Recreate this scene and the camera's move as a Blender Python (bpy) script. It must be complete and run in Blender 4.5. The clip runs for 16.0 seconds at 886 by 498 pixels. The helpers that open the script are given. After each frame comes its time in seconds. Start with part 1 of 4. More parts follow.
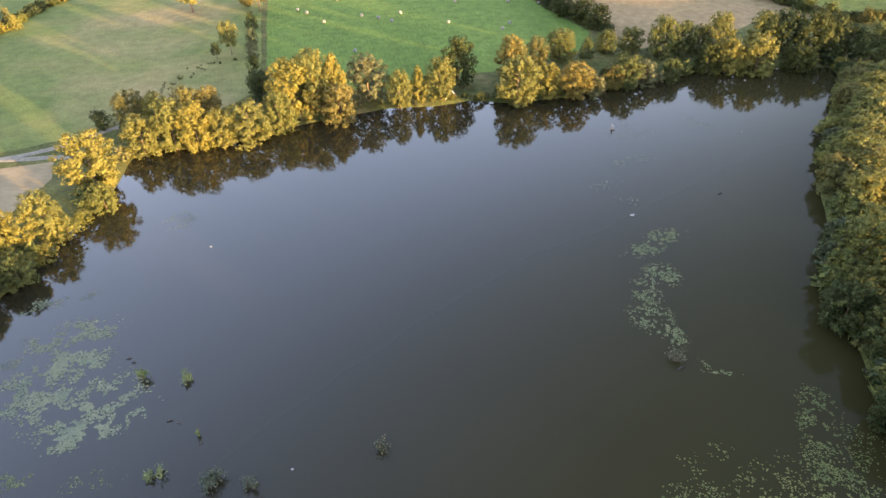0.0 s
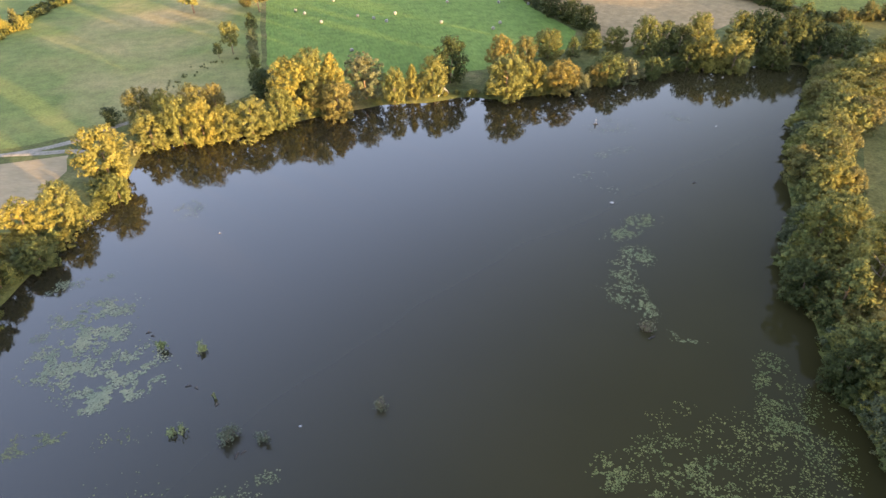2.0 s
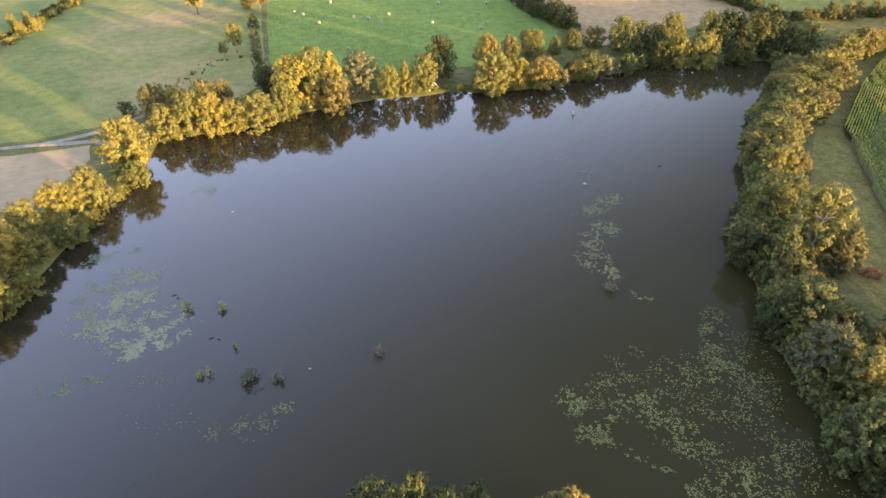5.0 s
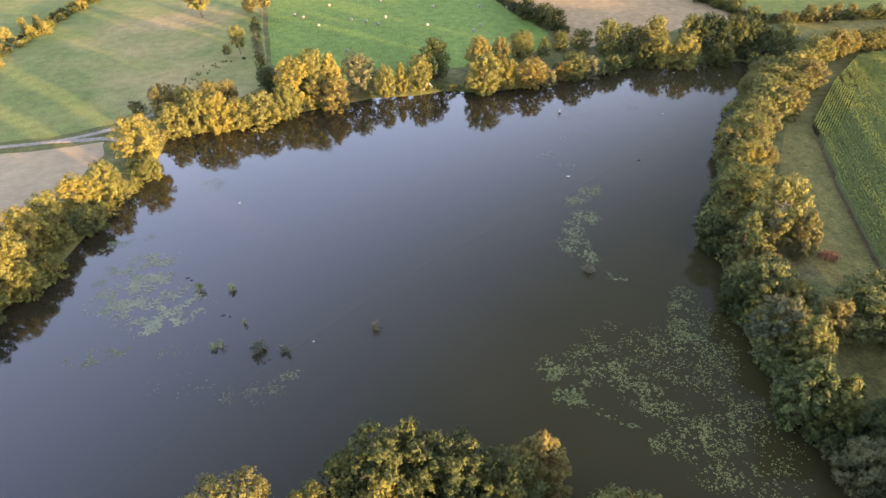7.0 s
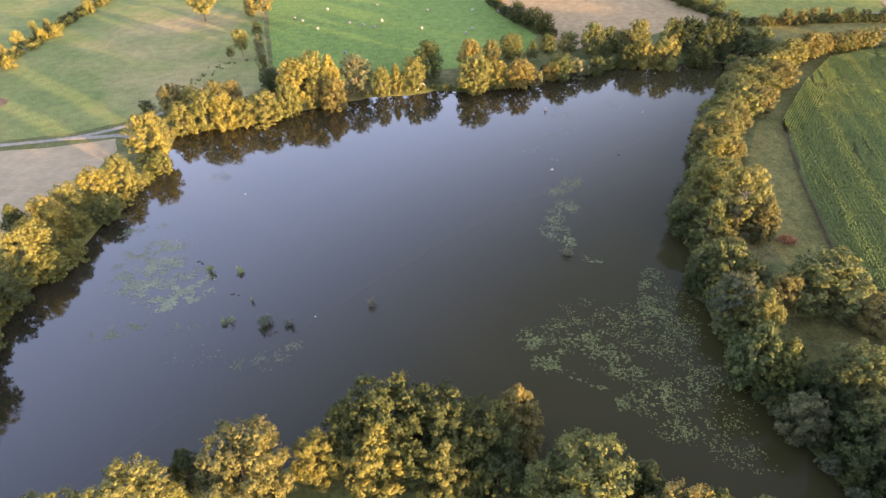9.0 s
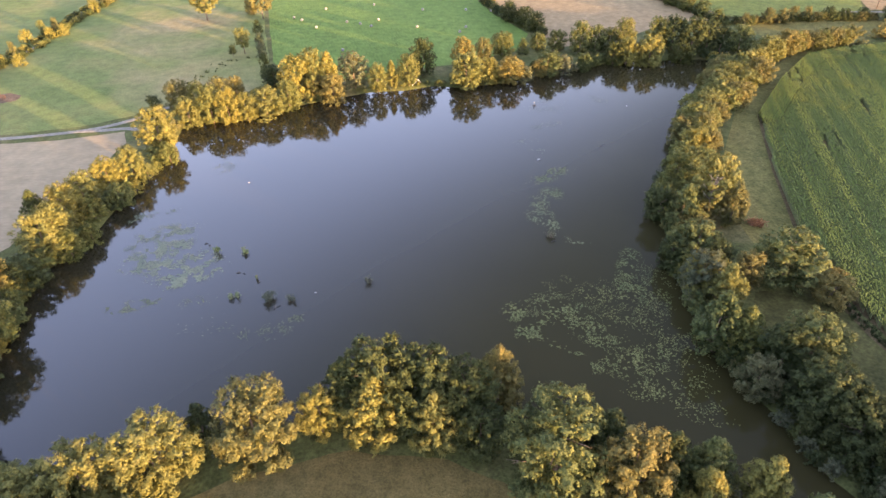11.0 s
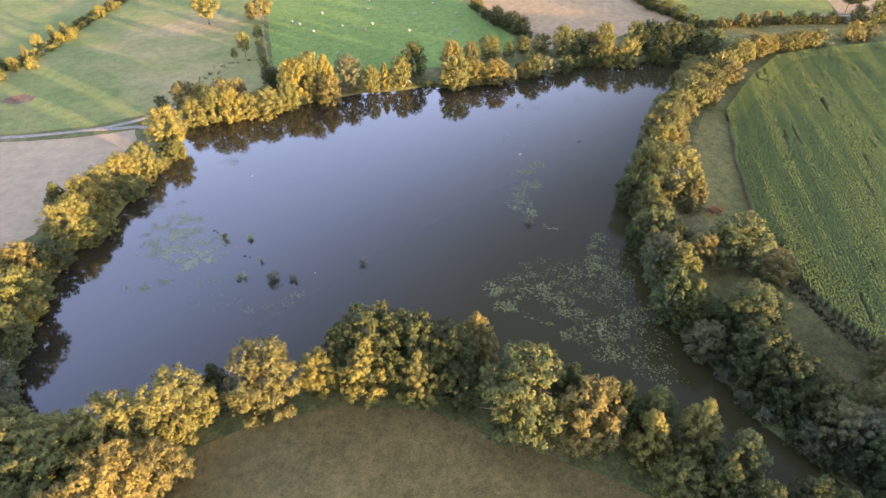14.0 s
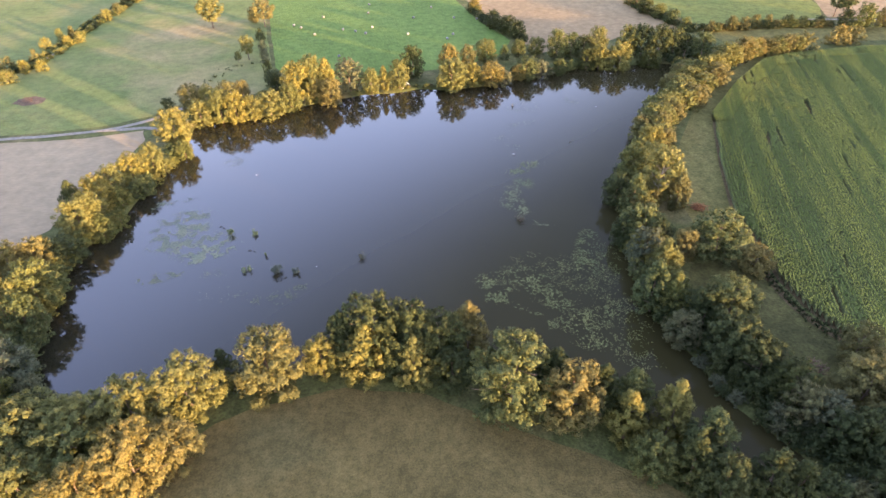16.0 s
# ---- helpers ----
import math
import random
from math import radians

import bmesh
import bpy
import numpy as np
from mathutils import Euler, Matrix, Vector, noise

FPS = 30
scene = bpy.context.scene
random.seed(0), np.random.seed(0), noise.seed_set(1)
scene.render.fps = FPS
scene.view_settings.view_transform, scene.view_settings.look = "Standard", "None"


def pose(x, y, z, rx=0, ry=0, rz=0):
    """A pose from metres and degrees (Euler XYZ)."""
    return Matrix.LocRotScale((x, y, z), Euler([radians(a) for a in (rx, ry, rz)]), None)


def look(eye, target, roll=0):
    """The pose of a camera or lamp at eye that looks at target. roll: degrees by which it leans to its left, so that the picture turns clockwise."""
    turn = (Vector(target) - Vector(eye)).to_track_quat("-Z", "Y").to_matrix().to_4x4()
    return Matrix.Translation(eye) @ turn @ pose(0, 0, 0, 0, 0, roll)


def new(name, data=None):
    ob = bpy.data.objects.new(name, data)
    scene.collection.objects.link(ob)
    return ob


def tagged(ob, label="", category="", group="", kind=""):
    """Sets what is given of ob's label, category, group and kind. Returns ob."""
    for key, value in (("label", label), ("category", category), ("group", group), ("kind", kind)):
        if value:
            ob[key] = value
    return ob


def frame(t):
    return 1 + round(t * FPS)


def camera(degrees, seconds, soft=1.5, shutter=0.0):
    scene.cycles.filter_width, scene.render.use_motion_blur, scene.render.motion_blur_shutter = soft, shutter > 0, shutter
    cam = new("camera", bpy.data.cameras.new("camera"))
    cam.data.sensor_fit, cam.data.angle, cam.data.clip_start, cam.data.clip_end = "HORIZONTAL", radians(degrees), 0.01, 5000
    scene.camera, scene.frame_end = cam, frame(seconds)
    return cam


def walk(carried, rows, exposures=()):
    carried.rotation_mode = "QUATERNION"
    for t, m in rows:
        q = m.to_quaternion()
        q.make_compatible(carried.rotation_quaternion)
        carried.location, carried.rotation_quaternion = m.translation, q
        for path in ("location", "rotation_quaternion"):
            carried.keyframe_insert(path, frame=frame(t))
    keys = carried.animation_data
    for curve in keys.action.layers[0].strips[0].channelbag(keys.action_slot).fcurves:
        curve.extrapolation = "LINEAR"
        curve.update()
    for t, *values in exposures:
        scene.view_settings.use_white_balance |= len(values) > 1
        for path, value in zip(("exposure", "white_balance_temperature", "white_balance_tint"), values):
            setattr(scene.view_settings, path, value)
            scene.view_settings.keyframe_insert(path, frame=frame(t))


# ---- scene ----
from mathutils.geometry import delaunay_2d_cdt

cam = camera(72, 16.0, soft=1.5)
PATH = [
    (0, pose(-3.47, 18.84, 60.14, 53.21, 0, 1.51) @ pose(0, 0, 0, 0, 0, -1.17)),
    (0.5, pose(-3.35, 17.01, 60.87, 53.21, 0, 1.35) @ pose(0, 0, 0, 0, 0, -1.12)),
    (1, pose(-3.24, 15.22, 61.51, 53.19, 0, 1.24) @ pose(0, 0, 0, 0, 0, -1.15)),
    (1.5, pose(-3.10, 13.15, 62.26, 53.13, 0, 1.13) @ pose(0, 0, 0, 0, 0, -1.13)),
    (2, pose(-2.93, 11.08, 62.76, 53.13, 0, 0.94) @ pose(0, 0, 0, 0, 0, -1.07)),
    (2.5, pose(-2.68, 8.99, 63.31, 53.11, 0, 0.79) @ pose(0, 0, 0, 0, 0, -1.06)),
    (3, pose(-2.50, 6.79, 63.90, 53.13, 0, 0.65) @ pose(0, 0, 0, 0, 0, -1.05)),
    (3.5, pose(-2.28, 4.62, 64.65, 53.08, 0, 0.58) @ pose(0, 0, 0, 0, 0, -1.09)),
    (4, pose(-2.11, 2.32, 65.30, 53.10, 0, 0.52) @ pose(0, 0, 0, 0, 0, -1.11)),
    (6.5, pose(-1.02, -8.61, 68.97, 53.17, 0, 0.21) @ pose(0, 0, 0, 0, 0, -1.09)),
    (7, pose(-0.70, -10.97, 69.81, 53.21, 0, 0.14) @ pose(0, 0, 0, 0, 0, -1.09)),
    (7.5, pose(-0.34, -13.48, 70.65, 53.24, 0, 0.05) @ pose(0, 0, 0, 0, 0, -1.04)),
    (8, pose(0.00, -16.00, 71.50, 53.29, 0, 0.00) @ pose(0, 0, 0, 0, 0, -1.03)),
    (8.5, pose(0.26, -18.38, 72.31, 53.32, 0, -0.07) @ pose(0, 0, 0, 0, 0, -1.02)),
    (9, pose(0.70, -20.80, 73.03, 53.40, 0, -0.10) @ pose(0, 0, 0, 0, 0, -1.05)),
    (11.5, pose(2.29, -31.98, 75.58, 53.46, 0, -0.37) @ pose(0, 0, 0, 0, 0, -1.05)),
    (12, pose(2.67, -34.16, 76.33, 53.49, 0, -0.43) @ pose(0, 0, 0, 0, 0, -1.07)),
    (12.5, pose(2.97, -36.23, 77.19, 53.45, 0, -0.49) @ pose(0, 0, 0, 0, 0, -1.05)),
    (13, pose(3.25, -38.26, 77.99, 53.46, 0, -0.52) @ pose(0, 0, 0, 0, 0, -1.06)),
    (13.5, pose(3.62, -40.24, 78.76, 53.51, 0, -0.58) @ pose(0, 0, 0, 0, 0, -1.06)),
    (14, pose(3.89, -42.04, 79.57, 53.54, 0, -0.71) @ pose(0, 0, 0, 0, 0, -1.01)),
    (14.5, pose(4.21, -43.90, 80.30, 53.60, 0, -0.74) @ pose(0, 0, 0, 0, 0, -1.00)),
    (15, pose(4.55, -45.63, 81.25, 53.56, 0, -0.78) @ pose(0, 0, 0, 0, 0, -1.02)),
    (15.5, pose(4.81, -47.21, 82.09, 53.54, 0, -0.78) @ pose(0, 0, 0, 0, 0, -1.00)),
    (16, pose(4.99, -48.34, 82.60, 53.60, 0, -0.64) @ pose(0, 0, 0, 0, 0, -1.04)),
]
walk(cam, PATH, [(0, 3.69, 6650, 37), (4, 3.73, 6650, 40), (9, 3.80, 6550, 46), (16, 3.86, 6150, 49)])

# ---- world, sun ----
SUN_UP, SUN_AZ = 4.6, 128.0
world = bpy.data.worlds.new("sky")
scene.world = world
world.use_nodes = True
wn = world.node_tree.nodes
sky = wn.new("ShaderNodeTexSky")
sky.sky_type, sky.sun_disc = "NISHITA", False
sky.sun_elevation, sky.sun_rotation = radians(SUN_UP), radians(SUN_AZ)
sky.air_density, sky.dust_density, sky.ozone_density = 1.0, 0.5, 0.95
wn["Background"].inputs["Strength"].default_value = 0.15
world.node_tree.links.new(sky.outputs[0], wn["Background"].inputs["Color"])
lamp = bpy.data.lights.new("sun", "SUN")
lamp.energy, lamp.angle, lamp.color = 2.65, radians(0.6), (1.0, 0.695, 0.24)
sun = new("sun", lamp)
SUN_WAY = Vector((math.sin(radians(SUN_AZ)) * math.cos(radians(SUN_UP)), math.cos(radians(SUN_AZ)) * math.cos(radians(SUN_UP)), math.sin(radians(SUN_UP))))
sun.matrix_world = look(SUN_WAY * 300, (0, 0, 0))

# ---- materials ----


def shader(name, rough=0.8, specular=0.3, metal=0.0):
    m = bpy.data.materials.new(name)
    m.use_nodes = True
    b = m.node_tree.nodes["Principled BSDF"]
    b.inputs["Roughness"].default_value, b.inputs["Metallic"].default_value = rough, metal
    b.inputs["Specular IOR Level"].default_value = specular
    return m, m.node_tree.nodes, m.node_tree.links, b


def ramp(nodes, links, source, stops):
    r = nodes.new("ShaderNodeValToRGB")
    while len(r.color_ramp.elements) < len(stops):
        r.color_ramp.elements.new(0.5)
    for e, (at, c) in zip(r.color_ramp.elements, stops):
        e.position, e.color = at, (*c, 1)
    links.new(source, r.inputs["Fac"])
    return r.outputs["Color"]


def noise_node(nodes, links, scale, detail=4.0, stretch=None, turn=0.0):
    geo = nodes.new("ShaderNodeNewGeometry")
    mp = nodes.new("ShaderNodeMapping")
    mp.vector_type = "TEXTURE"
    mp.inputs["Scale"].default_value = tuple(1 / k for k in stretch or (1, 1, 1))
    mp.inputs["Rotation"].default_value = (0, 0, turn)
    links.new(geo.outputs["Position"], mp.inputs["Vector"])
    n = nodes.new("ShaderNodeTexNoise")
    n.inputs["Scale"].default_value, n.inputs["Detail"].default_value = scale, detail
    links.new(mp.outputs["Vector"], n.inputs["Vector"])
    return n.outputs["Fac"]


def mix(nodes, links, kind, fac, a, b):
    n = nodes.new("ShaderNodeMix")
    n.data_type, n.blend_type = "RGBA", kind
    for key, v in ((0, fac), (6, a), (7, b)):
        if isinstance(v, (int, float, tuple)):
            n.inputs[key].default_value = v if not isinstance(v, tuple) else (*v, 1)
        else:
            links.new(v, n.inputs[key])
    return n.outputs[2]


def bump(nodes, links, b, source, strength, distance):
    n = nodes.new("ShaderNodeBump")
    n.inputs["Strength"].default_value, n.inputs["Distance"].default_value = strength, distance
    links.new(source, n.inputs["Height"])
    links.new(n.outputs["Normal"], b.inputs["Normal"])


def field_material(name, low, mid, high, grain=1.5, patch=0.035, stretch=None, turn=0.0, relief=0.25, dry=None, dry_at=(0.5, 0.7), contrast=0.75):
    """Turf, stubble or soil: broad patches, fine tufts and, where given, dry areas."""
    m, nodes, links, b = shader(name, 0.95, 0.1)
    big = noise_node(nodes, links, patch, 5.0, stretch, turn)
    fine = noise_node(nodes, links, grain, 6.0, stretch, turn)
    tuft = noise_node(nodes, links, grain * 0.22, 5.0)
    c = ramp(nodes, links, big, [(0.3, low), (0.5, mid), (0.72, high)])
    if dry:
        area = noise_node(nodes, links, patch * 0.45, 3.0)
        mask = ramp(nodes, links, area, [(dry_at[0], (0, 0, 0)), (dry_at[1], (1, 1, 1))])
        c = mix(nodes, links, "MIX", mask, c, dry)
    grey = ramp(nodes, links, fine, [(0.25, (0.45, 0.45, 0.45)), (0.75, (1.5, 1.5, 1.5))])
    c = mix(nodes, links, "MULTIPLY", contrast, c, grey)
    spots = ramp(nodes, links, tuft, [(0.3, (0.72, 0.74, 0.7)), (0.7, (1.22, 1.2, 1.15))])
    c = mix(nodes, links, "MULTIPLY", min(1.0, contrast + 0.25), c, spots)
    links.new(c, b.inputs["Base Color"])
    bump(nodes, links, b, fine, 0.8, relief)
    return m


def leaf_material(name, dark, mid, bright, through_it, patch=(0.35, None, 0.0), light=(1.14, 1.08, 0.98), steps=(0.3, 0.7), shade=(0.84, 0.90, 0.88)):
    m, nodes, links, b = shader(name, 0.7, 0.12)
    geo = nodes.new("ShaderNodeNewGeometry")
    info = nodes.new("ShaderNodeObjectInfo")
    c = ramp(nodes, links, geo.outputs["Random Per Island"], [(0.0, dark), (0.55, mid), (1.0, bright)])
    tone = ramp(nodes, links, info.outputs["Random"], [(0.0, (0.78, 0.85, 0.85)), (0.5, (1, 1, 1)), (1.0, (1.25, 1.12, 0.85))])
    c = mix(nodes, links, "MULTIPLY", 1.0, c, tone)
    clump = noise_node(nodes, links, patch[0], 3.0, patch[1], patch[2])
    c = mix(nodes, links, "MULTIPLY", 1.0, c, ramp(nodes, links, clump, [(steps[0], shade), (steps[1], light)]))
    links.new(c, b.inputs["Base Color"])
    t = nodes.new("ShaderNodeBsdfTranslucent")
    links.new(c, t.inputs["Color"])
    s = nodes.new("ShaderNodeMixShader")
    s.inputs[0].default_value = through_it
    links.new(b.outputs[0], s.inputs[1])
    links.new(t.outputs[0], s.inputs[2])
    links.new(s.outputs[0], nodes["Material Output"].inputs["Surface"])
    return m


def plain_material(name, a, b_colour, scale=3.0, rough=0.8, relief=0.02, metal=0.0, specular=0.3):
    m, nodes, links, b = shader(name, rough, specular, metal)
    n = noise_node(nodes, links, scale, 6.0)
    links.new(ramp(nodes, links, n, [(0.3, a), (0.7, b_colour)]), b.inputs["Base Color"])
    bump(nodes, links, b, n, 0.6, relief)
    return m


PASTURE = field_material("pasture_turf", (0.0760, 0.1080, 0.0300), (0.1010, 0.1270, 0.0385), (0.1480, 0.1420, 0.0520), dry=(0.205, 0.166, 0.078), dry_at=(0.52, 0.66), contrast=0.45)
HAY = field_material("hay_meadow_turf", (0.0680, 0.1180, 0.0235), (0.0790, 0.1340, 0.0275), (0.0930, 0.1450, 0.0325), stretch=(1.0, 0.25, 1.0), turn=0.25, contrast=0.45)
STUBBLE = field_material("stubble", (0.1985, 0.1540, 0.0924), (0.2207, 0.1737, 0.1053), (0.2447, 0.1950, 0.1183), stretch=(0.4, 1.0, 1.0), turn=-0.08, contrast=0.22)
TILLED = field_material("tilled_soil", (0.1860, 0.1355, 0.0701), (0.2054, 0.1512, 0.0793), (0.2248, 0.1675, 0.0896), stretch=(0.4, 1.0, 1.0), turn=0.35, contrast=0.45)
ROUGH_GRASS = field_material("rough_grass", (0.0790, 0.0640, 0.0225), (0.1010, 0.0805, 0.0285), (0.1250, 0.0995, 0.0350), grain=3.6, patch=0.09, relief=0.3, dry=(0.0795, 0.0760, 0.0314), dry_at=(0.55, 0.75), contrast=0.62)
STRIP = field_material("headland_grass", (0.0900, 0.0860, 0.0260), (0.1040, 0.0970, 0.0290), (0.1230, 0.1070, 0.0340), grain=2.0, patch=0.08)
# darker than the headland grass: tree shade is put into this colour
SHADED_PADDOCK = field_material("shade_toned_paddock", (0.0460, 0.0470, 0.0155), (0.0570, 0.0575, 0.0185), (0.0710, 0.0690, 0.0235), grain=2.0, patch=0.1)
BANK = field_material("bank_turf", (0.0473, 0.0580, 0.0192), (0.0651, 0.0750, 0.0240), (0.0893, 0.0920, 0.0336), grain=2.0, patch=0.12, dry=(0.1155, 0.0950, 0.0440), dry_at=(0.55, 0.75))
FAR_GREEN = field_material("far_meadow_turf", (0.0871, 0.1152, 0.0259), (0.1064, 0.1260, 0.0281), (0.1258, 0.1368, 0.0324))
EARTH = field_material("bare_earth", (0.0706, 0.0519, 0.0249), (0.0892, 0.0654, 0.0319), (0.1122, 0.0842, 0.0421), grain=3.0)
MUD = field_material("trampled_mud", (0.0736, 0.0500, 0.0342), (0.0920, 0.0640, 0.0437), (0.1150, 0.0840, 0.0570), grain=3.0)
GRAVEL = field_material("gravel", (0.146, 0.136, 0.115), (0.175, 0.164, 0.140), (0.204, 0.192, 0.162), grain=4.0, relief=0.05)
BARK = plain_material("bark", (0.07, 0.05, 0.035), (0.16, 0.12, 0.085), 4.0, 0.9, 0.05)
PALE_WOOD = plain_material("weathered_wood", (0.22, 0.20, 0.18), (0.42, 0.39, 0.35), 6.0, 0.85, 0.02)
WRAP = plain_material("white_wrap", (0.1250, 0.1310, 0.1150), (0.1750, 0.1780, 0.1560), 2.5, 0.45, 0.03)
WHITE = plain_material("white_plastic", (0.22, 0.22, 0.215), (0.28, 0.28, 0.275), 5.0, 0.4, 0.004)
CANVAS = plain_material("white_canvas", (0.495, 0.495, 0.488), (0.600, 0.600, 0.593), 3.0, 0.8, 0.01)
STEEL = plain_material("galvanised_steel", (0.26, 0.24, 0.22), (0.42, 0.39, 0.36), 6.0, 0.5, 0.004, 0.8)
LILY = leaf_material("lily_pad", (0.0861, 0.1054, 0.0503), (0.1254, 0.1420, 0.0683), (0.1731, 0.1786, 0.0952), 0.1)
WEED = leaf_material("sunken_weed", (0.0608, 0.0722, 0.0494), (0.0798, 0.0950, 0.0646), (0.1140, 0.1292, 0.0874), 0.05)
LILY_PALE = leaf_material("pale_lily_pad", (0.1100, 0.1320, 0.0850), (0.1600, 0.1780, 0.1180), (0.2200, 0.2240, 0.1620), 0.1)
LILY_OLD = leaf_material("worn_lily_pad", (0.0850, 0.0980, 0.0360), (0.1230, 0.1340, 0.0480), (0.1660, 0.1680, 0.0650), 0.1)
DEAD_WOOD = plain_material("bleached_wood", (0.14, 0.12, 0.09), (0.22, 0.19, 0.15), 5.0, 0.85, 0.02)
TWIG = plain_material("brown_twigs", (0.10, 0.065, 0.04), (0.17, 0.11, 0.07), 5.0, 0.9, 0.01)
DARK_WOOD = plain_material("wet_dark_wood", (0.02, 0.018, 0.016), (0.05, 0.045, 0.04), 6.0, 0.6, 0.02)
LILY_BRIGHT = leaf_material("young_lily_pad", (0.1173, 0.1530, 0.0561), (0.1642, 0.1989, 0.0816), (0.2229, 0.2346, 0.1122), 0.1)
LEAVES = [
    leaf_material("yellow_green_leaves", (0.0800, 0.0900, 0.0310), (0.1200, 0.1270, 0.0390), (0.1580, 0.1540, 0.0470), 0.26),
    leaf_material("green_leaves", (0.0340, 0.0490, 0.0200), (0.0760, 0.0960, 0.0340), (0.1120, 0.1240, 0.0410), 0.22),
    leaf_material("russet_leaves", (0.0830, 0.0830, 0.0330), (0.1200, 0.1140, 0.0400), (0.1600, 0.1400, 0.0470), 0.26),
    leaf_material("grey_willow_leaves", (0.0520, 0.0620, 0.0370), (0.0800, 0.0930, 0.0530), (0.1130, 0.1240, 0.0700), 0.22),
    leaf_material("dark_green_leaves", (0.0220, 0.0330, 0.0135), (0.0440, 0.0590, 0.0215), (0.0640, 0.0770, 0.0265), 0.22),
]
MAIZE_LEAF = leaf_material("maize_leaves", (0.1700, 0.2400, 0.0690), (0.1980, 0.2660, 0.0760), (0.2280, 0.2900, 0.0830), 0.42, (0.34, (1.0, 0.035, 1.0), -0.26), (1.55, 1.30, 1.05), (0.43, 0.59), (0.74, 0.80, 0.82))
MAIZE_STALK = plain_material("maize_stalks", (0.0800, 0.1100, 0.0400), (0.1600, 0.1750, 0.0650), 2.0, 0.9, 0.02)
RUST = plain_material("rusty_steel", (0.05, 0.03, 0.02), (0.11, 0.065, 0.04), 5.0, 0.7, 0.004)
REED = leaf_material("bank_grass_blades", (0.083, 0.119, 0.036), (0.143, 0.178, 0.054), (0.238, 0.226, 0.095), 0.25)
BRUSH = leaf_material("dry_red_brush", (0.1700, 0.0800, 0.0400), (0.2700, 0.1300, 0.0650), (0.3600, 0.1900, 0.1050), 0.2)

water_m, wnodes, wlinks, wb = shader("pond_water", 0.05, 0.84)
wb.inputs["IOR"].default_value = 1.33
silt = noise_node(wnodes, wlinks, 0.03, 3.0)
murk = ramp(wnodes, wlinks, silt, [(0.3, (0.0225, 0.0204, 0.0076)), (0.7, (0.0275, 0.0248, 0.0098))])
# reflection strength graded to imitate a brighter sky westward, dull towards the outlet
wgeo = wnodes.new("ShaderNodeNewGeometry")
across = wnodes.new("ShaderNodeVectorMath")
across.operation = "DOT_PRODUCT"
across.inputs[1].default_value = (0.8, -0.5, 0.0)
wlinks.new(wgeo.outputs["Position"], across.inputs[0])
sheen_grade = wnodes.new("ShaderNodeMapRange")
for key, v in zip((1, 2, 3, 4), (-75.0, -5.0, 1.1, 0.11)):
    sheen_grade.inputs[key].default_value = v
sheen_grade.interpolation_type = "SMOOTHSTEP"
wlinks.new(across.outputs["Value"], sheen_grade.inputs[0])
wlinks.new(sheen_grade.outputs[0], wb.inputs["Specular IOR Level"])
# brown of the water mixed in as the imitated reflection weakens
murk_fade = wnodes.new("ShaderNodeMapRange")
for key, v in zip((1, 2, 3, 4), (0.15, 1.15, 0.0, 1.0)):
    murk_fade.inputs[key].default_value = v
wlinks.new(sheen_grade.outputs[0], murk_fade.inputs[0])
wlinks.new(mix(wnodes, wlinks, "MIX", murk_fade.outputs[0], murk, (0.0150, 0.0140, 0.0078)), wb.inputs["Base Color"])
ripple = noise_node(wnodes, wlinks, 2.2, 4.0)
bump(wnodes, wlinks, wb, ripple, 0.25, 0.012)

# ---- mesh helpers ----


def raw_mesh(name, verts, faces, material):
    """A mesh from arrays of corners and faces."""
    me = bpy.data.meshes.new(name)
    me.from_pydata([tuple(map(float, v)) for v in verts], [], [tuple(map(int, f)) for f in faces])
    if material:
        me.materials.append(material)
    return me


def quad_mesh(name, verts, material, corners=4):
    """A mesh of loose leaves; verts holds that many rows a leaf."""
    n = len(verts) // corners
    me = bpy.data.meshes.new(name)
    me.vertices.add(corners * n)
    me.vertices.foreach_set("co", np.asarray(verts, np.float32).ravel())
    me.loops.add(corners * n)
    me.loops.foreach_set("vertex_index", np.arange(corners * n, dtype=np.int32))
    me.polygons.add(n)
    me.polygons.foreach_set("loop_start", np.arange(0, corners * n, corners, dtype=np.int32))
    me.update(calc_edges=True)
    me.validate()
    me.materials.append(material)
    return me


def finish(name, bm, material, smooth=False):
    me = bpy.data.meshes.new(name)
    if smooth:
        for f in bm.faces:
            f.smooth = True
    bm.to_mesh(me)
    bm.free()
    if material:
        me.materials.append(material)
    return me


def part(name, bm, material, parent, label="", smooth=False):
    ob = new(name, finish(name, bm, material, smooth))
    ob.parent = parent
    return tagged(ob, label)


def tube(bm, points, radii, sides=6):
    """A round limb through points, tapering by radii."""
    rings = []
    for i, (p, r) in enumerate(zip(points, radii)):
        p = Vector(p)
        way = (Vector(points[min(i + 1, len(points) - 1)]) - Vector(points[max(i - 1, 0)])).normalized()
        side = way.cross(Vector((0.31, 0.9, 0.29))).normalized()
        up = way.cross(side)
        rings.append([bm.verts.new(p + r * (math.cos(a) * side + math.sin(a) * up)) for a in [2 * math.pi * k / sides for k in range(sides)]])
    for a, b in zip(rings, rings[1:]):
        for k in range(sides):
            bm.faces.new((a[k], a[(k + 1) % sides], b[(k + 1) % sides], b[k]))
    bm.faces.new(rings[0][::-1])
    bm.faces.new(rings[-1])


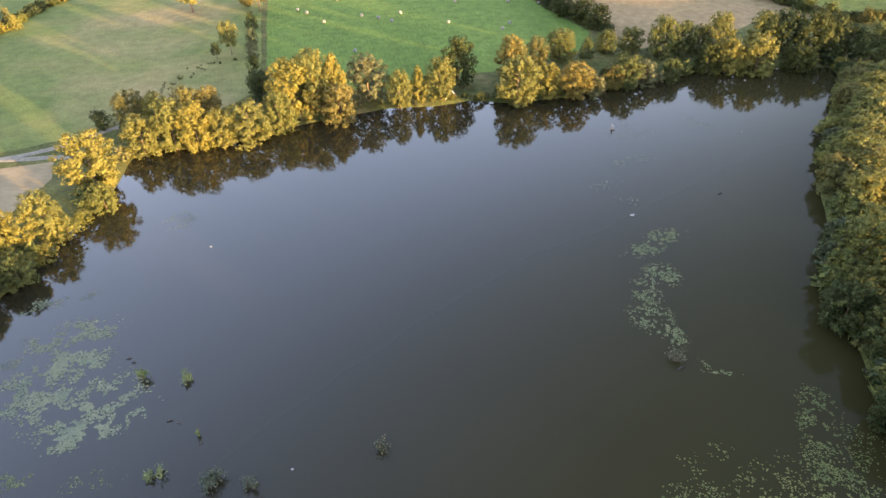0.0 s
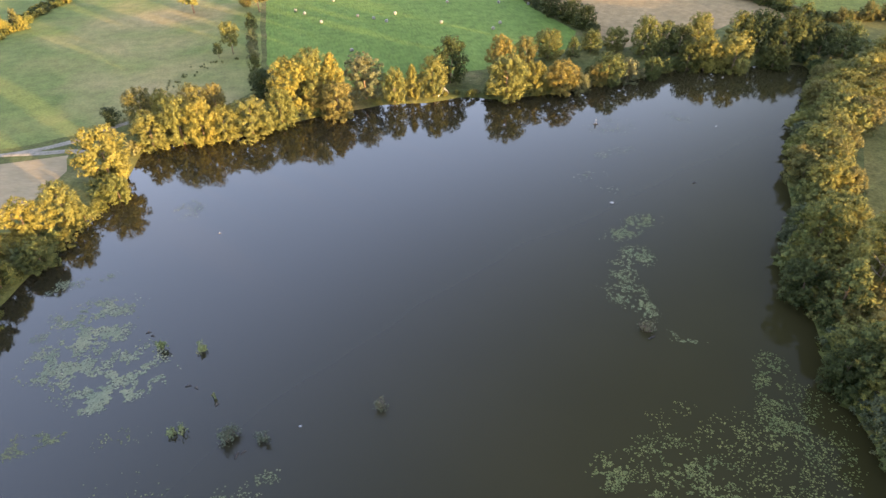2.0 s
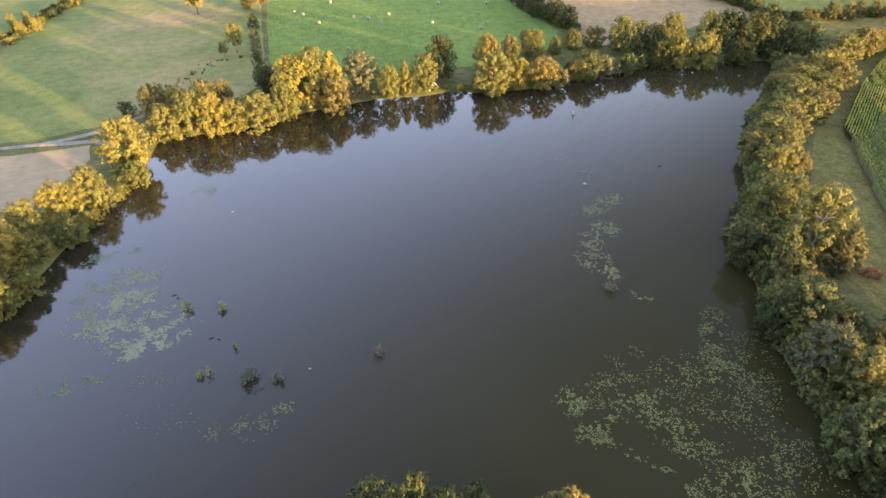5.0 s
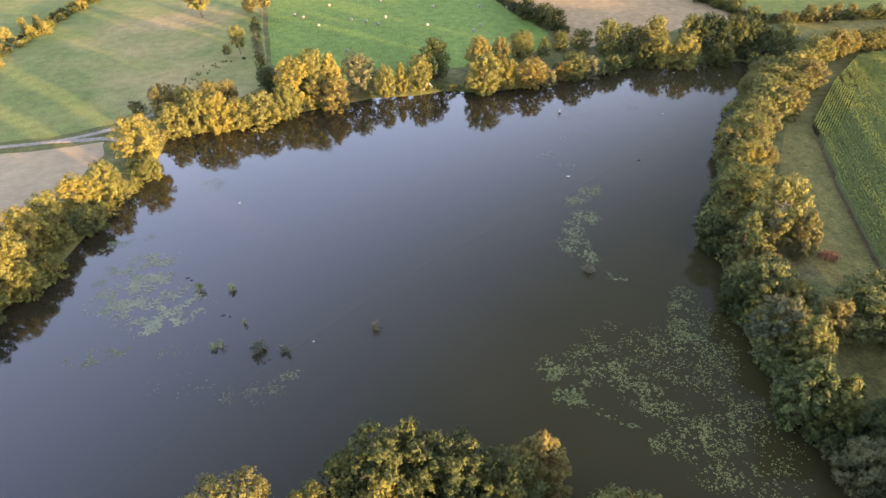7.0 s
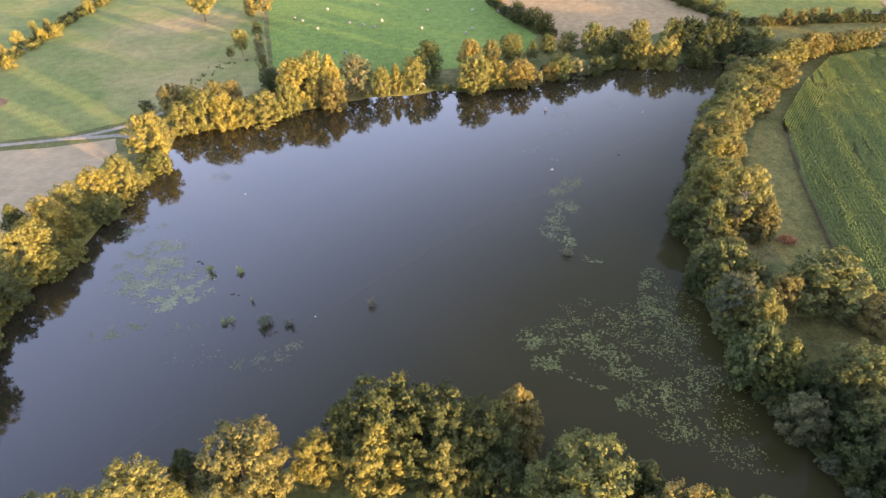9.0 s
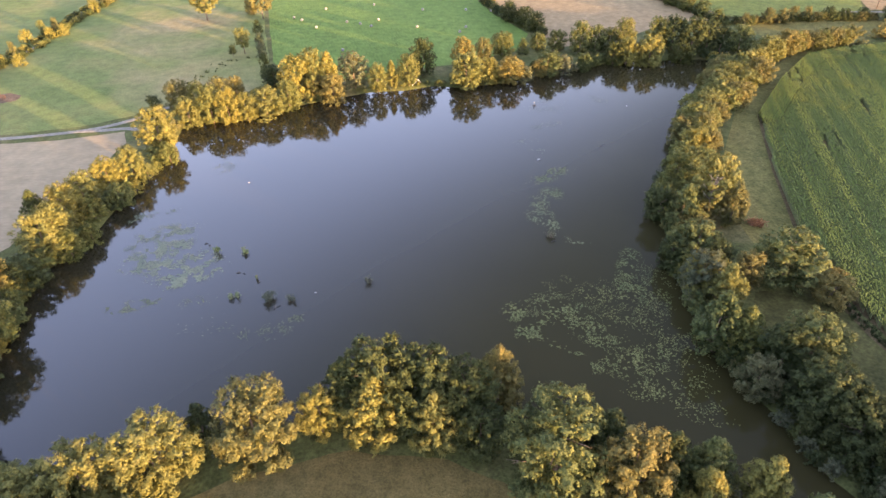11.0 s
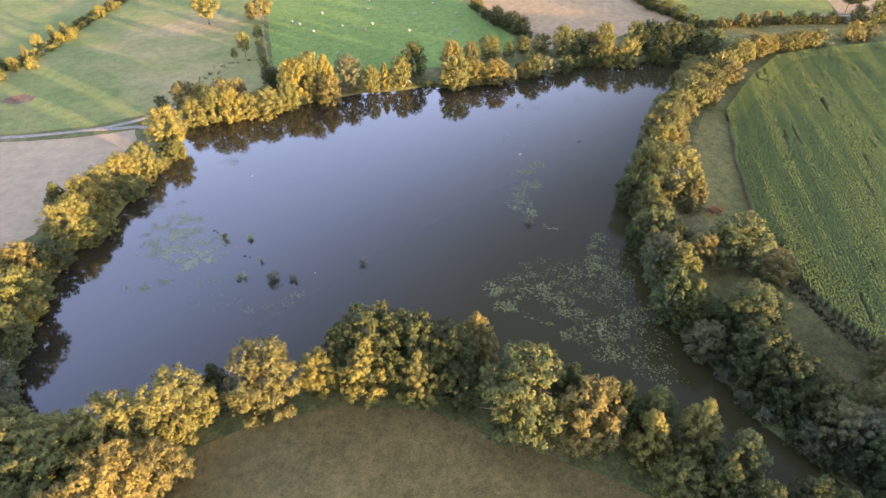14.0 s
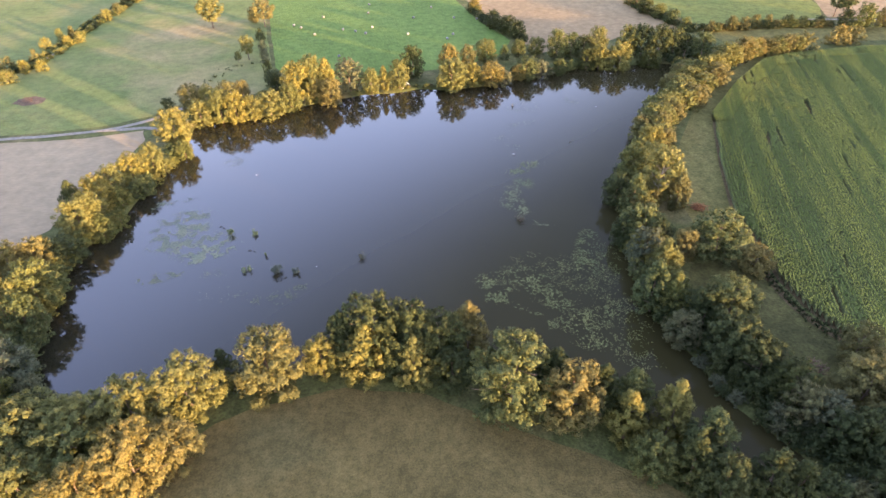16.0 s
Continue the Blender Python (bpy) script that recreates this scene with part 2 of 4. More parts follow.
def catmull(points, steps, closed=True):
    """A smooth line through points."""
    n, out = len(points), []
    for i in range(n if closed else n - 1):
        q = [np.array(points[(i + k) % n] if closed else points[min(max(i + k, 0), n - 1)], float) for k in (-1, 0, 1, 2)]
        for s in range(steps):
            t = s / steps
            out.append(0.5 * (2 * q[1] + (q[2] - q[0]) * t + (2 * q[0] - 5 * q[1] + 4 * q[2] - q[3]) * t * t + (3 * q[1] - q[0] - 3 * q[2] + q[3]) * t ** 3))
    if not closed:
        out.append(np.array(points[-1], float))
    return out


def inside(px, py, poly):
    """Which of the places lie in the outline."""
    hit = np.zeros(px.shape, bool)
    x0, y0 = poly[-1]
    for x1, y1 in poly:
        cross = ((y1 > py) != (y0 > py)) & (px < (x0 - x1) * (py - y1) / (y0 - y1 + 1e-12) + x1)
        hit ^= cross
        x0, y0 = x1, y1
    return hit


def gap_to(px, py, poly, closed=True):
    """Distance of the places from the outline."""
    best = np.full(px.shape, 1e9)
    ends = list(zip(poly, poly[1:] + (poly[:1] if closed else [])))
    for (x0, y0), (x1, y1) in ends:
        dx, dy = x1 - x0, y1 - y0
        t = np.clip(((px - x0) * dx + (py - y0) * dy) / (dx * dx + dy * dy + 1e-9), 0, 1)
        best = np.minimum(best, np.hypot(px - x0 - t * dx, py - y0 - t * dy))
    return best


# ---- pond, ground ----
LAND = 0.7
FAR_SHORE = [
    (-68.8, 116.6), (-70.5, 133.5), (-62.0, 135.1), (-53.5, 137.7), (-45.2, 142.1), (-38.5, 146.9), (-29.5, 151.2), (-18.2, 155.5),
    (-8.4, 156.4), (1.5, 159.5), (9.5, 158.0), (19.6, 160.0), (27.9, 162.2), (35.6, 167.2), (43.1, 169.0), (54.3, 173.5),
    (61.5, 177.3), (72.3, 177.8), (87.8, 179.3), (95.9, 177.6),
]
RIGHT_SHORE = [
    (92.4, 166.6), (83.8, 153.6), (73.0, 135.2), (65.2, 119.1), (58.2, 101.7), (51.6, 89.6), (50.3, 78.7), (48.3, 66.6), (47.0, 55.9),
    (47.5, 42.9), (49.4, 34.8), (51.6, 26.1), (53.6, 18.3), (58.1, 11.4), (62.1, 5.1), (65.8, -1.9), (69.3, -8.8),
]
NEAR_SHORE = [
    (61.8, -8.6), (55.2, -0.2), (49.9, 7.0), (43.0, 12.4), (35.0, 16.6), (22.6, 21.9), (13.2, 27.4), (3.0, 30.6), (-7.6, 33.9),
    (-14.9, 31.9), (-21.5, 28.0), (-31.0, 25.0), (-41.5, 21.0), (-52.7, 20.2), (-61.3, 22.0),
]
LEFT_SHORE = [
    (-67.2, 25.0), (-70.6, 34.7), (-73.7, 47.6), (-76.0, 56.9), (-79.2, 62.1), (-75.9, 68.4), (-73.3, 76.5), (-72.1, 89.6),
    (-70.8, 103.0),
]
shore = [tuple(p) for p in catmull(FAR_SHORE + RIGHT_SHORE + NEAR_SHORE + LEFT_SHORE, 4)]
shore = [(x + 0.5 * noise.noise((x * 0.3, y * 0.3, 1)), y + 0.5 * noise.noise((x * 0.3, y * 0.3, 7))) for x, y in shore]


def spread(lo, hi, step, reach):
    line, far = list(np.arange(lo, hi + step / 2, step)), step
    while line[-1] < reach:
        far *= 1.35
        line.append(line[-1] + far)
    far = step
    while line[0] > -reach:
        far *= 1.35
        line.insert(0, line[0] - far)
    return np.array(line)


gx, gy = spread(-100, 118, 1.3, 2600), spread(-32, 192, 1.3, 2600)
X, Y = np.meshgrid(gx, gy)
flat_x, flat_y = X.ravel(), Y.ravel()
close = (flat_x > -110) & (flat_x < 130) & (flat_y > -45) & (flat_y < 205)
D = np.full(flat_x.shape, 60.0)
D[close] = gap_to(flat_x[close], flat_y[close], shore)
wet = np.zeros(flat_x.shape, bool)
wet[close] = inside(flat_x[close], flat_y[close], shore)
rise = LAND * (1 - np.exp(-D / 1.1))
Z = np.where(wet, -np.minimum(1.6, 0.5 * D), np.minimum(rise, LAND))
verts = np.stack([flat_x, flat_y, Z], 1)
nx, ny = len(gx), len(gy)
idx = np.arange(nx * ny).reshape(ny, nx)
faces = np.stack([idx[:-1, :-1], idx[:-1, 1:], idx[1:, 1:], idx[1:, :-1]], -1).reshape(-1, 4)
me = raw_mesh("ground", verts, faces, BANK)
for p in me.polygons:
    p.use_smooth = True
tagged(new("ground", me), "dark green bank turf round a pond and fields", "ground", kind="structure")

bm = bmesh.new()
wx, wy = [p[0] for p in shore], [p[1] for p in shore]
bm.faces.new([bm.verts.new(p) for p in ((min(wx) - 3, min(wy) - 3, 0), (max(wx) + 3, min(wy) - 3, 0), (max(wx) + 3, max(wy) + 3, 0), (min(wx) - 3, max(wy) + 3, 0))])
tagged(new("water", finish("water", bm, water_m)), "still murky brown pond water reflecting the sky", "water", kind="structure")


def field(name, outline, lift, material, label, category="field", wobble=0.5, steps=5):
    """A field surface with a slightly uneven edge and a rim down to the ground."""
    line = []
    for i, a in enumerate(outline):
        b = outline[(i + 1) % len(outline)]
        for s in range(steps):
            x, y = a[0] + (b[0] - a[0]) * s / steps, a[1] + (b[1] - a[1]) * s / steps
            line.append((x + wobble * noise.noise((x * 0.2, y * 0.2, 3)), y + wobble * noise.noise((x * 0.2, y * 0.2, 9))))
    bm = bmesh.new()
    spots, _, faces, *_ = delaunay_2d_cdt([Vector(p) for p in line], [], [list(range(len(line)))], 1, 1e-5)
    top = [bm.verts.new((p.x, p.y, LAND + lift)) for p in spots]
    for corners in faces:
        f = bm.faces.new([top[k] for k in corners])
        f.normal_update()
        if f.normal.z < 0:
            f.normal_flip()
    rim = [[bm.verts.new((x, y, z)) for x, y in line] for z in (LAND + lift, LAND - 0.05)]
    for i in range(len(line)):
        j = (i + 1) % len(line)
        bm.faces.new((rim[0][j], rim[0][i], rim[1][i], rim[1][j]))
    return tagged(new(name, finish(name, bm, material)), label, category, kind="structure")


def ribbon(name, points, width, lift, material, label, category, wobble=0.25):
    line = catmull(points, 8, False)
    bm, last = bmesh.new(), None
    for i, p in enumerate(line):
        d = line[min(i + 1, len(line) - 1)] - line[max(i - 1, 0)]
        d = d / np.hypot(*d)
        w = width / 2 * (1 + wobble * noise.noise((p[0] * 0.3, p[1] * 0.3, 5)))
        row = [bm.verts.new((p[0] + s * w * -d[1], p[1] + s * w * d[0], LAND + z)) for s, z in ((-1.1, -0.03), (-0.9, lift), (0, lift + 0.03), (0.9, lift), (1.1, -0.03))]
        if last:
            for k in range(4):
                bm.faces.new((last[k], last[k + 1], row[k + 1], row[k]))
        last = row
    bmesh.ops.recalc_face_normals(bm, faces=bm.faces)
    return tagged(new(name, finish(name, bm, material, True)), label, category, kind="structure")


field("pasture", [(-140, 126.5), (-118, 128.5), (-100, 132.5), (-88, 139.5), (-80, 148), (-60, 153), (-52.5, 166), (-57, 183), (-67.8, 226), (-90, 320), (-104, 420), (-420, 420), (-420, 100), (-240, 111)], 0.015, PASTURE, "green pasture with dry patches and low sunlight")
field("hay_meadow", [(-100, 420), (-88, 320), (-66, 226), (-55.5, 183), (-46, 168), (-24, 163), (-5, 173), (14, 180), (31, 190), (38, 209), (27, 236), (15.7, 281), (0, 420)], 0.02, HAY, "bright green mown hay meadow with wrapped bales")
field("tilled_field", [(19, 290), (29.9, 241), (40.5, 210), (48, 193), (75, 203), (97, 222), (117, 219), (110, 238), (101, 300), (100, 420), (5, 420)], 0.025, TILLED, "pale tan tilled field with worked soil")
field("far_meadow", [(118, 420), (110, 290), (114, 250), (122, 226), (150, 224), (177, 223), (190, 250), (210, 420)], 0.02, FAR_GREEN, "pale green far meadow behind a hedge")
field("stubble_field", [(-230, 112), (-133, 121.3), (-117, 122.8), (-102, 124.3), (-86, 129), (-83, 122), (-84, 107), (-86, 99), (-89, 87), (-88, 74), (-93, 66), (-100, 50), (-230, 30)], 0.02, STUBBLE, "pale beige stubble field beside the track")
field("near_meadow", [(-80, -160), (-40, -4), (-38, 10), (-32.5, 16), (-24.5, 19.5), (-11.5, 23), (2, 21), (11.5, 16.5), (22, 11), (32.5, 6), (44, -1), (57, -16), (110, -160)], 0.02, ROUGH_GRASS, "dry brownish rough meadow in shade")
field("headland_strip", [(132, 184), (112, 166), (88.5, 135), (72, 103), (66, 82), (66, 70), (67, 56), (77.5, 56), (79, 74), (86, 99), (96, 130), (113, 155), (133, 180)], 0.02, STRIP, "mown grass strip beside the maize", wobble=0.3)
# lower end of the strip, laid as a darker sheet for tree shade
field("paddock", [(67, 55.6), (60, 55.0), (56.5, 48), (56, 40), (59, 31), (64, 22), (70, 12), (84, 12), (86, 20), (80, 31), (75.5, 42), (75, 50), (76.5, 55.6)], 0.016, SHADED_PADDOCK, "grazed paddock, tree shade in its colour, between trees and maize", wobble=0.3)
field("maize_soil", [(93, 131), (111, 156), (129.5, 177), (144, 182.5), (169, 187.5), (230, 195), (230, 60), (120, -10), (93, 19), (85, 27), (80, 33), (77, 41), (75.8, 50), (77.2, 60), (76.2, 73), (83, 99)], 0.03, EARTH, "brown soil under the maize crop", wobble=0.3)
field("far_tilled_field", [(184, 232), (205, 231.5), (300, 228), (300, 420), (214, 420), (193, 262)], 0.025, TILLED, "pale tan tilled field beyond a hedge")
field("hedge_meadow", [(122, 221), (150, 218.5), (178, 217.5), (240, 214), (240, 200), (180, 199), (150, 193), (126, 189)], 0.018, STRIP, "olive rough meadow between two hedges")
ribbon("farm_track", [(-240, 108), (-134, 124), (-118, 126), (-109, 127.5), (-99, 129.8), (-92.5, 132.7), (-86, 137.5), (-78, 146), (-60, 150)], 1.8, 0.05, GRAVEL, "pale grey gravel farm track", "track")
ribbon("far_lane", [(172, 229.8), (184, 229), (200, 227.6), (235, 224.5)], 1.9, 0.05, GRAVEL, "pale grey lane behind a hedge", "track")
ribbon("track_branch", [(-99.5, 129.6), (-91.5, 130.2), (-85.3, 130.8), (-79, 128)], 1.8, 0.07, GRAVEL, "short gravel spur off the track", "track")
ribbon("bank_path", [(-42, 150.5), (-28, 155), (-20.4, 158.5), (-8.6, 161.5), (3.6, 162.3), (18, 165.4), (33.6, 175.5), (47, 179), (62, 180)], 2.0, 0.05, BANK, "worn grassy path along the far bank", "path")
ribbon("hedge_track", [(-175, 168), (-160, 181), (-152.6, 190), (-150.6, 208), (-152, 236), (-151, 260), (-149, 290)], 1.1, 0.06, GRAVEL, "grey stony lane beside a hedgerow", "track")
ribbon("field_ditch", [(75.4, 57), (74.4, 50), (75.4, 40.6), (78.9, 32.4), (84, 25.8), (92, 17.5)], 1.7, 0.05, EARTH, "brown earth bank along the maize edge", "bank")
field("mud_patch", [(-134.8 + 5.2 * math.cos(k * 0.5236) * (1 + 0.15 * math.sin(3 * k)), 154.8 + 4.0 * math.sin(k * 0.5236) * (1 + 0.12 * math.cos(2 * k))) for k in range(12)], 0.03, MUD, "reddish trampled mud round a feeder", "ground")

# ---- trees ----
rng = np.random.default_rng(4)


def leaf_quads(points, normals, size, rng, droop=0.2, three=False):
    """Four or three corners a leaf spray, turned at random about its normal."""
    n = len(points)
    a = rng.normal(size=(n, 3)) + np.array((0, 0, 0.9))
    a -= normals * (a * normals).sum(1, keepdims=True)
    a /= np.linalg.norm(a, axis=1, keepdims=True) + 1e-9
    b = np.cross(normals, a)
    s = size * rng.uniform(0.6, 1.35, (n, 1))
    fold = normals * s * droop
    if three:
        out = np.stack([points + a * s * 0.9, points - a * s * 0.5 + b * s * 0.42 - fold, points - a * s * 0.5 - b * s * 0.42 - fold], 1)
    else:
        out = np.stack([points - a * s * 0.62, points + b * s * 0.42 - fold, points + a * s * 0.62, points - b * s * 0.42 - fold], 1)
    return out.reshape(-1, 3)


def crown_points(shape, height, radius, count, rng):
    """Leaf places and normals of a crown made of many rising boughs with gaps between them."""
    base, boughs = {"tall": (0.03, 110), "round": (0.05, 116), "bush": (0.0, 40), "tree": (0.32, 62)}[shape]
    swell = rng.uniform(0, 6.283, 3)
    limbs, reach, ways = [], [], []
    for i in range(boughs):
        u = base + (0.97 - base) * ((i + rng.uniform(0, 1)) / boughs)
        v = (u - base) / (1 - base)
        if shape == "tall":
            wide = min(1, (1.04 - v) * 1.6) ** 0.85 * (0.74 + 0.26 * math.sin(min(1, v * 2.6) * math.pi / 2))
        elif shape == "bush":
            wide = math.sqrt(max(0.02, 1 - (v * 0.97) ** 2.2))
        else:
            wide = math.sqrt(max(0.04, 1 - ((v - 0.42) / 0.60) ** 2))
        ang = i * 2.39996 + rng.uniform(-0.5, 0.5)
        wide *= 1 + 0.07 * math.sin(2 * ang + swell[0]) + 0.08 * math.sin(3 * ang + swell[1] + 4 * v)
        r = radius * rng.uniform(0.12, 0.21) * (0.7 + 0.3 * wide) * (1.25 if shape == "bush" else 1.0)
        out = max(0.0, radius * wide * (rng.uniform(0.92, 1.02) if i % 4 and shape == "tall" else rng.uniform(0.86, 1.05) if i % 4 else rng.uniform(0.35, 0.7)) - r)
        lift = rng.uniform(0.3, 0.8) + 1.2 * v
        d = np.array((math.cos(ang), math.sin(ang), lift))
        ways.append(d / np.linalg.norm(d))
        limbs.append((out * math.cos(ang), out * math.sin(ang), min(u * height, height - r * 0.9)))
        reach.append(r)
    limbs, reach, ways = np.array(limbs), np.array(reach), np.array(ways)
    # tufts over every bough, then leaf sprays over every tuft
    tufts = 26 * boughs
    on = rng.choice(boughs, tufts, p=reach ** 2 / (reach ** 2).sum())
    way = rng.normal(size=(tufts, 3)) + ways[on] * 1.1
    way /= np.linalg.norm(way, axis=1, keepdims=True)
    stretch = way * 0.82 + ways[on] * (0.55 * (way * ways[on]).sum(1))[:, None]
    centres = limbs[on] + stretch * (reach[on] * rng.uniform(0.75, 1.15, tufts))[:, None]
    sizes = radius * rng.uniform(0.028, 0.065, tufts)
    pick = rng.choice(tufts, count, p=sizes ** 1.6 / (sizes ** 1.6).sum())
    spray = rng.normal(size=(count, 3)) + way[pick] * 0.8 + np.array((0, 0, 0.3))
    spray /= np.linalg.norm(spray, axis=1, keepdims=True)
    pos = centres[pick] + spray * (sizes[pick] * rng.uniform(0.2, 1.05, count))[:, None] + way[pick] * (sizes[pick] * rng.uniform(-0.4, 1.2, count))[:, None]
    normal = way[pick] * 0.8 + spray * 0.4 + rng.normal(size=(count, 3)) * 0.24
    normal /= np.linalg.norm(normal, axis=1, keepdims=True)
    # sprays inside the crown, so that it is dense
    fill = max(80, count // 5)
    on = rng.integers(0, boughs, fill)
    core = rng.normal(size=(fill, 3))
    core /= np.linalg.norm(core, axis=1, keepdims=True)
    pull = rng.uniform(0.55, 0.92, fill)[:, None]
    pos = np.concatenate([pos, limbs[on] * np.concatenate([pull, pull, np.full((fill, 1), 0.95)], 1) + core * (reach[on] * rng.uniform(0.1, 0.5, fill))[:, None]])
    normal = np.concatenate([normal, core])
    big = np.concatenate([np.ones(count), np.full(fill, 2.2)])
    keep = pos[:, 2] > 0.05
    return pos[keep], normal[keep], limbs, big[keep]


SHAPES = {"tall": (12.0, 3.7), "round": (12.0, 4.8), "bush": (6.0, 3.4), "tree": (12.0, 4.8)}
crowns, trunks = {}, {}


def crown_mesh(shape, variant, fine, kind):
    key = (shape, variant, fine)
    if key not in crowns:
        h, r = SHAPES[shape]
        local = np.random.default_rng(100 + 17 * variant + 7 * len(shape) + fine)
        count = {"tall": 18000, "round": 22000, "bush": 6000, "tree": 13000}[shape]
        size = {"tall": 0.20, "round": 0.205, "bush": 0.20, "tree": 0.215}[shape]
        share, grow = ((0.03, 4.8), (0.21, 1.6), (0.40, 1.28), (0.92, 0.91))[fine]
        count, size = int(count * share), size * grow
        pos, normal, centres, sizes = crown_points(shape, h, r, count, local)
        crowns[key] = {"quads": leaf_quads(pos, normal, size * sizes[:, None], local, three=True), "lobes": centres}
    entry = crowns[key]
    if kind not in entry:
        entry[kind] = quad_mesh("crown", entry["quads"], LEAVES[kind], 3)
    return entry[kind], entry["lobes"]


def trunk_mesh(shape, variant, lobes):
    key = (shape, variant)
    if key not in trunks:
        h, r = SHAPES[shape]
        local = random.Random(variant * 31 + len(shape))
        bm = bmesh.new()
        stem = 0.22 if shape != "bush" else 0.10
        top = h * 0.8
        line = [(0, 0, -0.4), (local.uniform(-0.1, 0.1), 0, h * 0.15), (local.uniform(-0.3, 0.3), local.uniform(-0.3, 0.3), h * 0.45), (local.uniform(-0.4, 0.4), local.uniform(-0.4, 0.4), top)]
        tube(bm, line, (stem * 1.35, stem, stem * 0.65, stem * 0.2), 7)
        for i in range(1, len(lobes), 16):
            c = lobes[i]
            z0 = max(h * 0.12, c[2] - 0.35 * math.hypot(c[0], c[1]) - 0.8)
            f = z0 / top
            tube(bm, [(0.2 * f, 0.1 * f, z0), (c[0] * 0.5, c[1] * 0.5, (z0 + c[2]) / 2 - 0.1), tuple(c)], (stem * 0.4, stem * 0.25, stem * 0.08), 5)
        trunks[key] = finish("trunk", bm, BARK, True)
    return trunks[key]


LABELS = [
    ("alder_tree", "alder with yellow-green foliage", "tree"),
    ("oak_tree", "broad tree with green foliage", "tree"),
    ("russet_tree", "tree with russet foliage", "tree"),
    ("willow_tree", "grey-green willow", "tree"),
    ("dark_tree", "dense dark green tree", "tree"),
]
BUSHES = [
    ("yellow_bush", "low yellow-green bush", "bush"), ("green_bush", "low rounded green bush", "bush"), ("russet_bush", "low russet bush", "bush"),
    ("willow_bush", "low grey-green willow bush", "bush"), ("dark_bush", "low dark green bush", "bush"),
]
count_trees = [0]


def place_tree(x, y, height, radius, kind, fine, where, shape=None, wide=1.12):
    i = count_trees[0]
    count_trees[0] += 1
    radius = max(radius, height * 0.27)
    ratio = height / radius
    shape = shape or ("bush" if height < 6.2 or ratio < 1.8 else "tall" if ratio > 3.3 else "round")
    variant = (i * 7 + kind) % 4
    name, label, category = BUSHES[kind] if shape == "bush" else LABELS[kind]
    h, r = SHAPES[shape]
    root = new(name)
    root.empty_display_size = 0.5
    crown, lobes = crown_mesh(shape, variant, fine, kind)
    for n, me in (("trunk", trunk_mesh(shape, variant, crowns[(shape, variant, fine)]["lobes"])), ("crown", crown)):
        ob = new(n, me)
        ob.parent = root
    k = radius * wide / r
    away = float(gap_to(np.array([x]), np.array([y]), shore)[0])
    z = LAND * (1 - math.exp(-away / 1.1)) if not inside(np.array([x]), np.array([y]), shore)[0] else -min(1.6, 0.5 * away)
    root.matrix_world = pose(x, y, z - 0.02, 0, 0, (i * 137.5) % 360) @ Matrix.Diagonal((k, k * random.uniform(0.92, 1.1), 0.93 * height / h, 1))
    tagged(root, label + " " + where[0], category, where[1])
    return root


FAR_LEFT = [
    (-71.4, 116.0, 13.0, 5.0, 0), (-67.2, 110.0, 7.5, 2.5, 0), (-69.0, 131.9, 10.0, 4.2, 0), (-74.7, 141.7, 10.2, 3.9, 2),
    (-83.3, 143.6, 4.7, 2.6, 4), (-62.9, 133.7, 12.1, 4.1, 0), (-57.9, 133.8, 12.0, 3.7, 0), (-53.4, 135.3, 9.6, 3.1, 0),
    (-48.1, 137.2, 10.6, 5.2, 0), (-42.2, 141.7, 10.9, 3.3, 0), (-62.9, 142.9, 10.5, 3.7, 2), (-58.5, 145.4, 9.5, 3.2, 2),
    (-69.0, 141.4, 9.8, 3.1, 0),
]
FAR_MID = [
    (-40.8, 150.1, 14.0, 5.5, 0), (-36.2, 151.8, 15.6, 4.6, 0), (-31.5, 152.5, 14.5, 3.8, 0), (-29.6, 146.6, 11.3, 4.1, 2),
    (-35.4, 149.8, 8.4, 3.1, 2), (-49.9, 157.1, 8.5, 2.9, 4), (-24.1, 156.1, 12.6, 4.7, 3), (-16.6, 154.2, 10.3, 3.1, 0),
    (-12.3, 157.0, 9.6, 2.5, 0), (-7.0, 157.7, 11.2, 3.5, 0), (-2.6, 166.0, 13.4, 4.4, 4), (2.6, 157.7, 3.1, 1.5, 0),
]
FAR_RIGHT = [
    (11.5, 156.1, 12.5, 5.6, 0), (18.8, 159.9, 8.9, 3.2, 0), (10.9, 169.7, 12.4, 3.9, 2), (18.2, 177.5, 9.2, 3.1, 2),
    (25.4, 183.5, 9.2, 4.3, 0), (25.6, 159.5, 9.7, 4.4, 2), (30.9, 160.7, 6.3, 3.4, 3), (32.8, 184.6, 6.5, 2.4, 1),
    (38.6, 188.5, 7.4, 3.0, 1), (45.6, 189.0, 7.9, 3.6, 0), (38.9, 165.7, 9.6, 4.5, 1), (44.4, 167.1, 7.5, 3.9, 3),
    (35.9, 164.8, 7.4, 2.4, 2), (51.4, 169.5, 7.1, 2.9, 1), (55.9, 173.3, 3.8, 2.1, 1),
]
